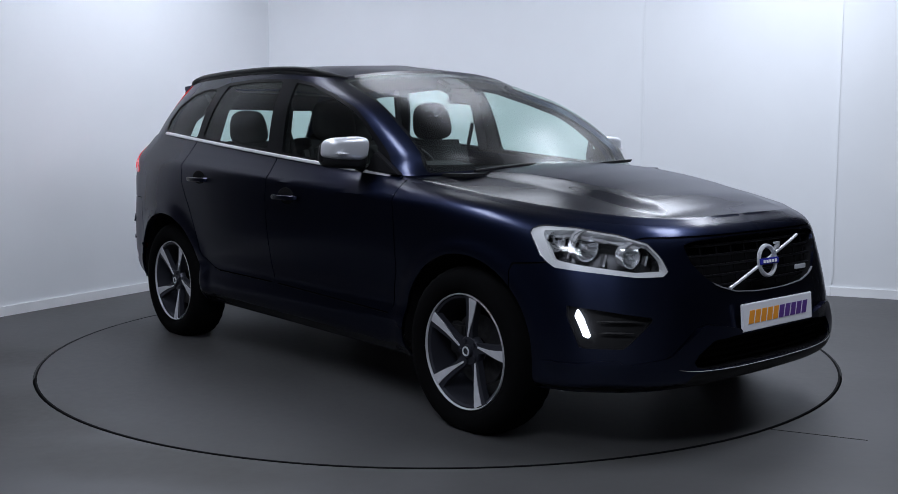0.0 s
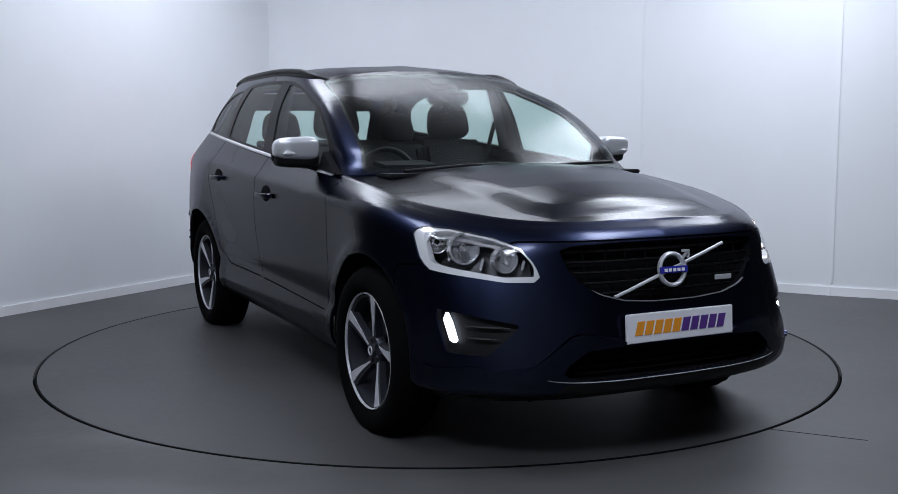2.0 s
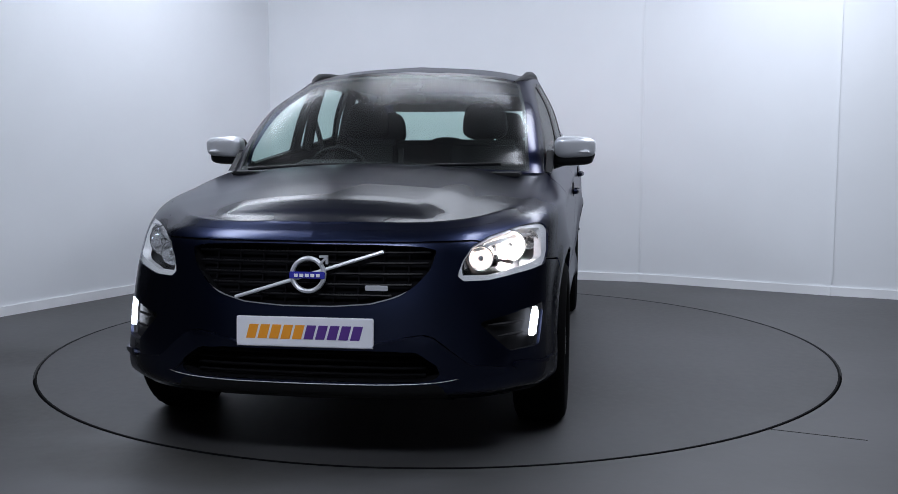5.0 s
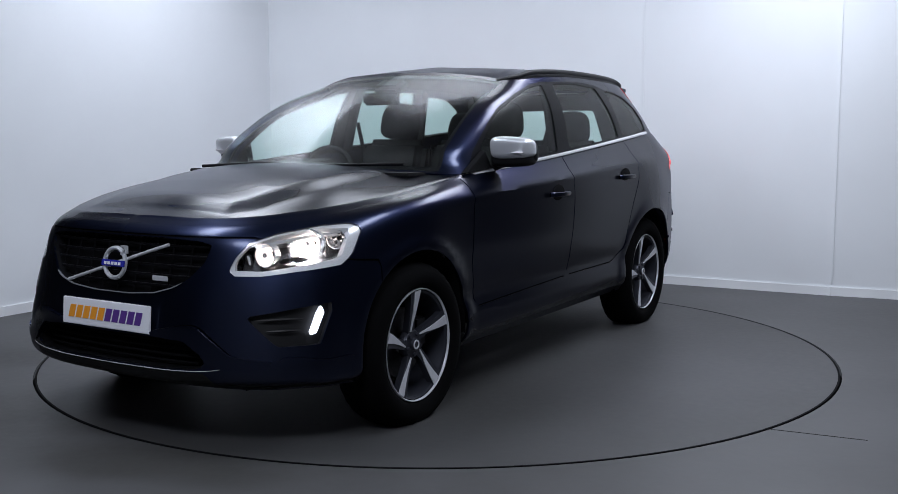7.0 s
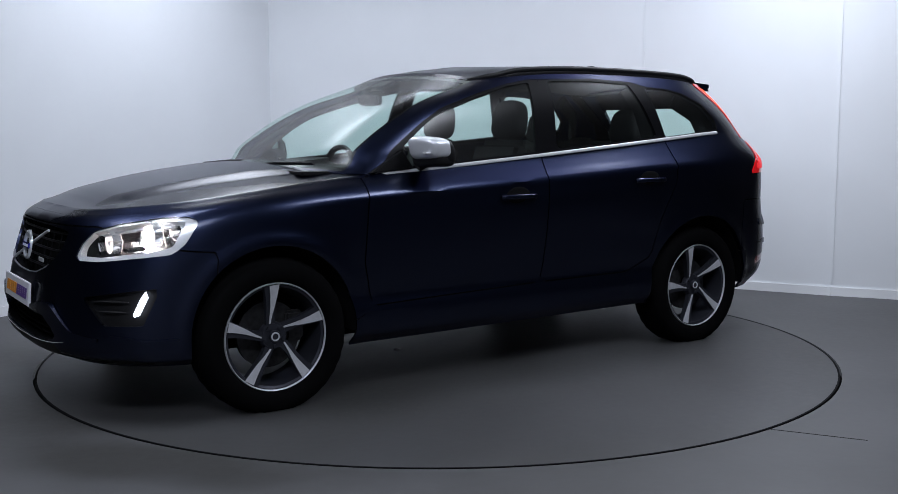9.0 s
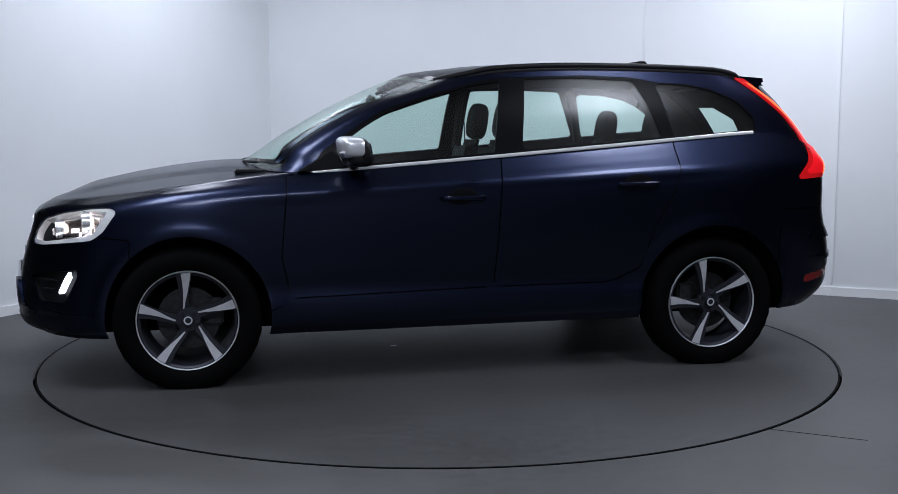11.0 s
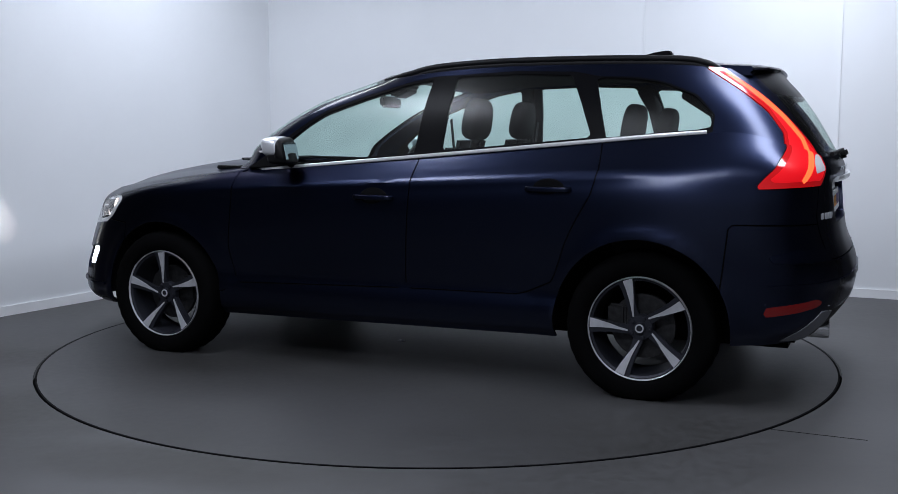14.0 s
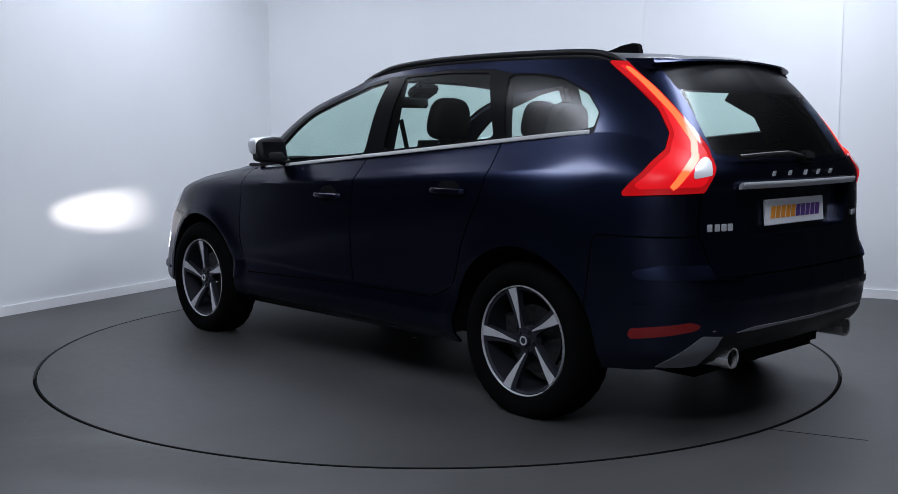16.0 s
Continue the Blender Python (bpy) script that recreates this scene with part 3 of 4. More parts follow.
def tinted(name, tint, soft=0.27):
    m = bpy.data.materials.new(name)
    m.use_nodes = True
    nt = m.node_tree
    nt.nodes.remove(nt.nodes["Principled BSDF"])
    clear, gloss, mix, lw, pw, am = (nt.nodes.new(k) for k in ("ShaderNodeBsdfTransparent", "ShaderNodeBsdfGlossy", "ShaderNodeMixShader", "ShaderNodeLayerWeight", "ShaderNodeMath", "ShaderNodeMath"))
    clear.inputs[0].default_value = (*tint, 1)
    gloss.inputs["Roughness"].default_value = soft
    pw.operation, am.operation = "POWER", "MULTIPLY_ADD"
    pw.inputs[1].default_value = 4.5
    am.inputs[1].default_value, am.inputs[2].default_value = 0.48, 0.045
    nt.links.new(lw.outputs["Facing"], pw.inputs[0])
    nt.links.new(pw.outputs[0], am.inputs[0])
    nt.links.new(am.outputs[0], mix.inputs[0])
    nt.links.new(clear.outputs[0], mix.inputs[1])
    nt.links.new(gloss.outputs[0], mix.inputs[2])
    nt.links.new(mix.outputs[0], nt.nodes["Material Output"].inputs[0])
    return m


GLASS = tinted("green_tinted_glass", (0.80, 0.93, 0.885))
CLEAR = tinted("clear_lens", (0.96, 0.97, 0.98), 0.03)


def pane(name, s, parent, label=""):
    s = welded(s)
    ob = mesh_ob(name, s[0][:, :3], s[1], GLASS, parent, label)
    ob.visible_shadow = False
    return ob


flank = lambda v: (Y(v) > .45) & (v[:, 3] > 3.1) & (v[:, 3] < 11.2)
for nm, poly, r in (("front_side_window", FRONT_GLASS, .012), ("rear_side_window", REAR_GLASS, .012), ("quarter_window", QUARTER_GLASS, .02)):
    g, cab = cut(cab, when(outline(poly, r - .01), flank))
    for left in (True, False):
        pane(nm, moved(half(g, left), -.006), car)
screen, cab = cut(cab, lambda v: np.maximum.reduce([v[:, 3] - (2.78 + .08 * v[:, 4]), .03 - v[:, 4], v[:, 4] - 1.93]))
inner_screen, screen_edge = cut(screen, lambda v: -np.minimum.reduce([(2.66 + .08 * v[:, 4]) - v[:, 3], v[:, 4] - .10, 1.86 - v[:, 4]]))
pane("windscreen", screen, car, "raked laminated windscreen")
panel("screen_border", screen_edge, GLOSSBLACK, car, "black painted edge of the windscreen", .004, -.003)
rear, cab = cut(cab, lambda v: np.maximum.reduce([12.05 - .1 * v[:, 4] - v[:, 3], .12 - v[:, 4], v[:, 4] - 1.36]))
# black band drawn deeper to stand in for the spoiler's shade on the glass
rear_top, cab = cut(cab, lambda v: np.maximum.reduce([12.0 - .1 * v[:, 4] - v[:, 3], 1.36 - v[:, 4], v[:, 4] - 1.93]))
panel("rear_window_top", rear_top, GLOSSBLACK, gate, "gloss black band over the rear window, widened for the spoiler's shade")
pane("rear_window", rear, gate, "curved tinted rear window")
black, cab = cut(cab, when(outline(DLO, .0), flank))
panel("window_surround", black, GLOSSBLACK, car, "gloss black pillars and window surrounds", .02, -.001)
panel("roof_frame", cab, PAINT, car, skin, .03)
panel("roof", top, PAINT, car, skin, .02)
for seam in seams:
    for left in (True, False):
        hs = half(seam, left) if len(seam[1]) else seam
        if len(hs[1]):
            for piece in islands(welded(moved(hs, -.007))):
                mesh_ob("panel_gap", piece[0][:, :3], piece[1], GAP, car)

# ---- trim of the body ----
GLOW_WHITE = mat("day_running_glow", (0.9, 0.93, 1.0), 0.2, emit=(0.78, 0.84, 1.0), power=5.0)
REDGLASS = mat("lit_red_lens", (0.5, 0.008, 0.01), 0.12, coat=1.0, emit=(1.0, 0.008, 0.014), power=0.22)
REDHOT = mat("red_light_guide", (0.8, 0.05, 0.03), 0.2, emit=(1.0, 0.14, 0.035), power=1.5)
REDMID = mat("red_lamp_body", (0.5, 0.006, 0.01), 0.35, spec=0.25, emit=(1.0, 0.008, 0.016), power=0.5)
REDDIM = mat("red_reflector", (0.20, 0.004, 0.004), 0.2, coat=1.0)
REFLECTOR = mat("lamp_reflector", (0.92, 0.93, 0.95), 0.14, metal=0.85)
# the bulb's light on the left bowls is put in as emission
LIT = mat("emitting_reflector", (0.95, 0.9, 0.86), 0.15, metal=0.5, emit=(1.0, 0.84, 0.78), power=1.5)
GLIMMER = mat("faint_emitting_reflector", (0.9, 0.86, 0.84), 0.12, metal=0.7, emit=(1.0, 0.84, 0.78), power=1.0)
FILAMENT = mat("projector_bulb", (1, 1, 1), 0.5, emit=(1.0, 0.93, 0.9), power=60000.0)
BRAKE = mat("dull_brake_iron", (0.05, 0.05, 0.053), 0.45, metal=0.7, noise_scale=40, noise_amount=0.3)
HOUSING = mat("lamp_housing_dark", (0.09, 0.092, 0.10), 0.25, metal=0.5)
BEZEL = mat("silver_bezel", (0.92, 0.93, 0.95), 0.22, metal=0.3, coat=0.5)
LAMPDARK = mat("lamp_housing_grey", (0.50, 0.505, 0.52), 0.3, metal=0.4)
PLATE = mat("white_plate", (0.78, 0.79, 0.84), 0.3, noise_scale=12, noise_amount=0.03)
ORANGE = mat("orange_print", (0.85, 0.33, 0.03), 0.4)
PURPLE = mat("purple_print", (0.10, 0.04, 0.24), 0.4)
BLUE = mat("blue_enamel", (0.03, 0.035, 0.35), 0.2, coat=1.0)
WHITE = mat("white_print", (0.8, 0.8, 0.82), 0.4)
SEATCLOTH = mat("dark_seat_leather", (0.010, 0.010, 0.011), 0.8, noise_scale=14, noise_amount=0.2, bump=0.2, bump_scale=90)

HALF = spline_grid(lower, 2, 3).reshape(-1, 3)


def near(a, b, keep):
    """The body's point whose two coordinates lie nearest, blended over its neighbours."""
    d = np.where(keep, a * a + b * b, 1e3)
    i = np.argpartition(d, 8)[:8]
    w = np.exp(-d[i] / .0006) + 1e-12
    return (HALF[i] * w[:, None]).sum(0) / w.sum()


def side_y(x, z):
    """Half width of the body's side at a length and a height."""
    return float(near(HALF[:, 0] - x, HALF[:, 2] - z, HALF[:, 1] > .6)[1])


def nose_x(y, z):
    return float(near(HALF[:, 1] - abs(y), HALF[:, 2] - z, HALF[:, 0] > 1.5)[0])


def tail_x(y, z):
    return float(near(HALF[:, 1] - abs(y), HALF[:, 2] - z, HALF[:, 0] < -1.5)[0])


def hollow(name, s, depth, material, parent, label=""):
    v, f = dish(s, depth)
    ob = mesh_ob(name, v[:, :3], f, material, parent, label)
    weld(ob.data)
    return ob


panel("rear_apron", apron, BLACK, car, "black plastic apron")
panel("rear_apron_trim", trim_rear, DULLSILVER, car, "satin silver trim", .012, .003)
for left in (True, False):
    panel("exhaust_surround", half(wedge, left), DULLSILVER, car, "satin silver corner trim", .012, .003)
panel("front_lip_edge", lip, BLACK, car)
pts = [(nose_x(y, z) + .002, y, z) for y, z in ((-.60, .378), (-.52, .362), (-.42, .355), (-.28, .352), (-.14, .351), (0, .351), (.14, .351), (.28, .352), (.42, .355), (.52, .362), (.60, .378))]
part("front_lip_trim", tube_bm(spline_grid([pts, pts], 4, 1)[0], .0018, 8, 1.0, 8), SATIN, car, "thin satin silver line")
panel("front_lip", chin, BLACK, car, "black plastic lip")

# grille
grille = hollow("grille", grille_cut, .055, GAP, car, "black radiator grille")
edge_trim, _ = cut(grille_cut, when(lambda v: -(outline(GRILLE, .004, YS)(v) + .004), lambda v: Z(v) < .70))
panel("grille_trim", edge_trim, DULLSILVER, grille, "thin dull silver edge", .01, .004)
for i in range(5):
    z = .672 + i * .039
    w = float(np.interp(z, [.637, .675, .715, .77, .84], [.12, .33, .39, .44, .45]))
    ys = np.linspace(-w, w, 15)
    part("slat", tube_bm([(nose_x(y, z) - .026, y, z) for y in ys], .0055, 6), GLOSSBLACK, grille)
for i in range(-4, 5):
    y = i * .093
    zl = float(np.interp(abs(y), [0, .24, .34, .40, .45], [.64, .652, .68, .72, .77]))
    part("slat", tube_bm([(nose_x(y, z) - .03, y, z) for z in np.linspace(zl, .85, 8)], .0035, 6), GAP, grille)
pts = [(nose_x(y, .75 + y * .31) + .002, y, .748 + y * .31) for y in np.linspace(-.28, .28, 9)]
part("diagonal_bar", tube_bm(pts, .007, 8), SATIN, grille, "satin silver diagonal bar")
bx = nose_x(0, .75) + .004
em = part("emblem", lathe_bm([(.052, .0), (.054, .010), (.061, .014), (.068, .010), (.070, .0), (.052, .0)], "x", 40, Matrix.Translation((bx, 0, .748)) @ pose(0, 0, 0, 0, -8, 0)), SATIN, grille, "round satin silver emblem")
part("emblem_band", box_bm(.008, .135, .026, Matrix.Translation((bx + .014, 0, .748)) @ pose(0, 0, 0, 0, -8, 0), .002), BLUE, em, "blue band with white marks")
for i in range(5):
    part("mark", box_bm(.002, .014, .012, Matrix.Translation((bx + .0192, (i - 2) * .021, .748)) @ pose(0, 0, 0, 0, -8, 0)), WHITE, em)
part("emblem_arrow", prism_bm([(.040, .040), (.066, .066), (.046, .066), (.046, .074), (.078, .074), (.078, .042), (.070, .042), (.070, .060), (.046, .034)], .0, .012,
     lambda a, b, c: (bx + c, a, .748 + b)), SATIN, em)
part("grille_badge", box_bm(.006, .085, .020, Matrix.Translation((nose_x(.24, .70) - .002, .26, .703)), .002), SATIN, grille, "small satin badge")

# lower intake
intake = hollow("lower_intake", intake_cut, .10, GAP, car, "black open lower intake")
for i in range(4):
    z = .378 + i * .026
    w = .44
    part("slat", tube_bm([(nose_x(y, z) - .05, y, z) for y in np.linspace(-w, w, 13)], .006, 6), GAP, intake)
# corner vents with day running lights
DRL = [(-1.112, .598), (-1.142, .602), (-1.206, .498), (-1.177, .494)]
for left in (True, False):
    sgn = 1 if left else -1
    vs = half(vent_cut, left)
    drl, _ = cut(vs, outline(DRL, .003, NOSE))
    vent = hollow("corner_vent", vs, .028, BLACK, car, "black plastic corner vent")
    panel("day_running_light", drl, GLOW_WHITE, vent, "glowing white day running light", .02, .002)
    for z, a, b in ((.555, -1.24, -1.50), (.512, -1.26, -1.44)):
        pts = []
        for u in np.linspace(a, b, 7):
            m = np.argmin((HALF[:, 1] - HALF[:, 0] - u) ** 2 + (HALF[:, 2] - z) ** 2 + np.where(HALF[:, 0] < 1.5, 1, 0))
            pts.append((HALF[m, 0] - .008, sgn * (HALF[m, 1] - .008), z))
        part("slat", tube_bm(pts, .006, 6, 1.0, 2), BLACK, vent)

# headlights
INNER = [(-.940, .893), (-1.10, .899), (-1.36, .871), (-1.516, .840), (-1.588, .791), (-1.615, .748), (-1.45, .744), (-1.15, .770), (-1.0, .788)]
BROW = [(-.985, .893), (-1.10, .897), (-1.36, .869), (-1.50, .842), (-1.48, .832), (-1.35, .857), (-1.10, .883), (-1.0, .880)]


def facet_bowl(r, depth, m, n=30):
    """A lamp bowl with a faceted inner face and a rounded rim."""
    bm = lathe_bm([(.010, -depth), (r * .45, -depth * .86), (r * .75, -depth * .5), (r * .93, -.002), (r, .006), (r * 1.08, .004), (r * 1.08, -depth * .7)], "x", n)
    bm.verts.ensure_lookup_table()
    for k in (1, 2, 3):
        for i in range(n):
            if (i // 3 + k) % 2:
                bm.verts[k * n + i].co.x -= .006
    bmesh.ops.transform(bm, matrix=m, verts=bm.verts[:])
    return bm


for left in (True, False):
    sgn = 1 if left else -1
    hs = half(head_cut, left)
    inner, bezel = cut(hs, outline(INNER, .003, NOSE))
    brow, _ = cut(hs, outline(BROW, .0, NOSE))
    lamp_ob = hollow("headlight", hs, .115, HOUSING, car, "lit halogen headlight behind a clear lens" if left else "clear headlight with bright reflectors")
    panel("bezel", moved(bezel, -.008), BEZEL, lamp_ob, "bright silver bezel", .034)
    panel("brow_strip", moved(brow, -.030), LAMPDARK, lamp_ob, "ribbed grey strip", .010)
    lens = mesh_ob("lens", hs[0][:, :3], hs[1], CLEAR, lamp_ob, "clear plastic lens")
    lens.visible_shadow = False
    for n, (x, y, z, r) in enumerate(((1.905, .722, .831, .055), (2.050, .622, .795, .043), (1.800, .785, .846, .036))):
        m = Matrix.Translation((x, sgn * y, z)) @ pose(0, 0, 0, 0, 0, (10, 6, 24)[n] * sgn)
        bowl = part("reflector", facet_bowl(r, .05, m), (LIT, GLIMMER, REFLECTOR)[n] if left else REFLECTOR, lamp_ob)
        part("reflector_ring", lathe_bm([(r * 1.04, .002), (r * 1.06, .010), (r * 1.13, .010), (r * 1.16, -.004), (r * 1.16, -.03)], "x", 36, m), CHROME, bowl, "bright chrome ring")
        if n < 2:
            part("bulb_shield", lathe_bm([(.001, .012), (.010, .010), (.012, -.03)], "x", 20, m), CHROME, bowl)
    # upright fins between the bowls
    for x, y, z, h in ((1.985, .690, .775, .05), (1.86, .765, .80, .045), (2.10, .575, .775, .04)):
        part("fin", box_bm(.045, .010, h, Matrix.Translation((x - .03, sgn * (y - .02), z)) @ pose(0, 0, 0, 12 * sgn, 0, 30 * sgn), .003), REFLECTOR, lamp_ob)
    if left:
        # black slot added low in the lamp to shape the beam on the wall
        m = Matrix.Translation((2.008, .690, .766)) @ pose(0, 0, 0, 0, 4, -0.8)
        part("beam_shutter", lathe_bm([(1, 0), (1.12, 0), (1.12, -.08), (.5, -.0795), (.5, -.078), (1, -.07), (1, 0)], "x", 28, m @ Matrix.Diagonal((1, .043, .0085, 1))), GAP, lamp_ob)
        bm = bmesh.new()
        q = [bm.verts.new(m @ Vector((-.078, a, b))) for a, b in ((-.007, -.004), (.007, -.004), (.007, .004), (-.007, .004))]
        bm.faces.new(q)
        part("bulb", bm, FILAMENT, lamp_ob, "burning bulb", smooth=False)


# plates
def number_plate(name, m, label):
    pl = part(name, box_bm(.012, .52, .111, m, .003), PLATE, car, label, smooth=False)
    # the dealer's mark as plain slanted blocks, orange then purple
    for i in range(10):
        y = (i - 4.5) * .044
        bm = bmesh.new()
        w, h, sl = .0175, .026, .007
        q = [bm.verts.new(m @ Vector((.0075, a, b))) for a, b in ((y - w - sl, -h), (y + w - sl, -h), (y + w + sl, h), (y - w + sl, h))]
        f = bm.faces.new(q)
        ex = bmesh.ops.extrude_face_region(bm, geom=[f])
        bmesh.ops.translate(bm, vec=(m.to_3x3() @ Vector((-.0035, 0, 0))), verts=[e for e in ex["geom"] if isinstance(e, bmesh.types.BMVert)])
        part("mark", bm, ORANGE if i < 5 else PURPLE, pl, smooth=False)


number_plate("front_plate", pose(2.333, 0, .543, 0, -4, 0), "white plate with an orange and purple mark")
number_plate("rear_plate", pose(-2.185, 0, .935, 0, -5, 180), "white plate with an orange and purple mark")

# ---- tail ----
bay = hollow("plate_bay", bay_cut, .045, PAINT, gate)
tl = join(tail_low, tail_cab)
GUIDE = [(1.085, 1.535), (1.20, 1.43), (1.31, 1.335), (1.395, 1.235), (1.385, 1.175), (1.30, 1.11), (1.245, 1.045), (1.29, 1.045), (1.345, 1.10), (1.43, 1.165), (1.435, 1.245), (1.345, 1.345), (1.23, 1.445), (1.11, 1.54)]
WHITEBIT = [(1.395, 1.135), (1.455, 1.175), (1.50, 1.165), (1.495, 1.10), (1.37, 1.085)]
for left in (True, False):
    s = half(tl, left)
    tail = panel("tail_light", s, REDGLASS, car, "tall red tail light running up the rear pillar", .012, .004)
    panel("lamp_back", s, GAP, tail, "", .03, -.007)
    mid, _ = cut(s, lambda v: outline(TAILP, .004, TAIL)(v) + .026)
    panel("lit_chamber", mid, REDMID, tail, "bright red lit chamber", .004, .0052)
    guide, _ = cut(s, outline(GUIDE, .0, TAIL))
    panel("light_guide", guide, REDHOT, tail, "glowing orange-red strip", .006, .0065)
    wb, _ = cut(s, outline(WHITEBIT, .0, TAIL))
    panel("reversing_light", wb, BRIGHT, tail, "clear ribbed reversing light", .006, .0065)
    panel("rear_reflector", half(refl_cut, left), REDDIM, car, "red rear reflector", .02, .0)
    ex = part("exhaust_pipe", lathe_bm([(.038, .0), (.044, .002), (.046, -.01), (.046, -.16), (.038, -.16), (.038, .0)], "x", 32,
              Matrix.Translation((-2.205, .515 if left else -.515, .35)) @ pose(0, 0, 0, 0, 0, 180)), CHROME, car, "round chrome exhaust pipe")
    part("pipe_inside", lathe_bm([(.0005, -.03), (.038, -.03)], "x", 24, Matrix.Translation((-2.205, .515 if left else -.515, .35)) @ pose(0, 0, 0, 0, 0, 180)), GAP, ex)
pts = [(tail_x(y, 1.06) - .016, y, 1.058) for y in np.linspace(-.50, .50, 15)]
part("tailgate_handle", tube_bm(pts, .015, 10, .7), SATIN, gate, "wide satin silver handle bar")
for i in range(5):
    y = .25 - i * .125
    part("tail_mark", box_bm(.006, .026, .024, Matrix.Translation((tail_x(y, 1.10) - .003, y, 1.102)), .002), SATIN, gate)
for i in range(4):
    y = .655 - i * .035
    part("tail_mark", box_bm(.006, .026, .030, Matrix.Translation((tail_x(y, .89) - .002, y, .893)) @ pose(0, 0, 0, 0, 0, -18), .002), SATIN, gate)
part("tail_mark", box_bm(.006, .07, .026, Matrix.Translation((tail_x(.56, .90) - .002, -.56, .90)) @ pose(0, 0, 0, 0, 0, 14), .002), SATIN, gate)
# rear wiper
wip = part("rear_wiper", tube_bm([(-2.185, -.02, 1.165), (-2.175, .12, 1.185), (-2.165, .30, 1.180), (-2.15, .46, 1.172)], .011, 8), BLACK, gate, "black rear wiper")
part("wiper_pivot", box_bm(.05, .10, .05, Matrix.Translation((-2.175, -.03, 1.168)) @ pose(0, 0, 0, 0, 20, 0), .012), BLACK, wip)

# roof spoiler
bm = bmesh.new()
rows = []
for y in np.linspace(-.56, .56, 25):
    e = 1 - (abs(y) / .56) ** 4 * .45
    x1 = -1.70 - (.180 * e)
    prof = [(-1.66, 1.607 - .03 * (y / .56) ** 2), (-1.80, 1.602 - .03 * (y / .56) ** 2), (x1, 1.585 - .022 * (y / .56) ** 2), (x1 - .006, 1.576 - .022 * (y / .56) ** 2), (x1 + .01, 1.566 - .022 * (y / .56) ** 2), (-1.80, 1.548 - .02 * (y / .56) ** 2), (-1.70, 1.55 - .02 * (y / .56) ** 2)]
    rows.append([bm.verts.new((x, float(y), z)) for x, z in prof])
for a, b in zip(rows, rows[1:]):
    for i in range(7):
        bm.faces.new((a[i], a[(i + 1) % 7], b[(i + 1) % 7], b[i]))
bm.faces.new(rows[0])
bm.faces.new(rows[-1][::-1])
part("roof_spoiler", bm, PAINT, car, "navy roof spoiler over the rear window")
part("brake_light", box_bm(.008, .30, .010, Matrix.Translation((-1.873, 0, 1.5735)), .002), REDDIM, car)
part("aerial_fin", prism_bm([(-1.13, 1.652), (-1.24, 1.680), (-1.31, 1.690), (-1.335, 1.684), (-1.35, 1.63), (-1.14, 1.64)], -.022, .022, bevel=.006), GLOSSBLACK, car, "black shark fin aerial")

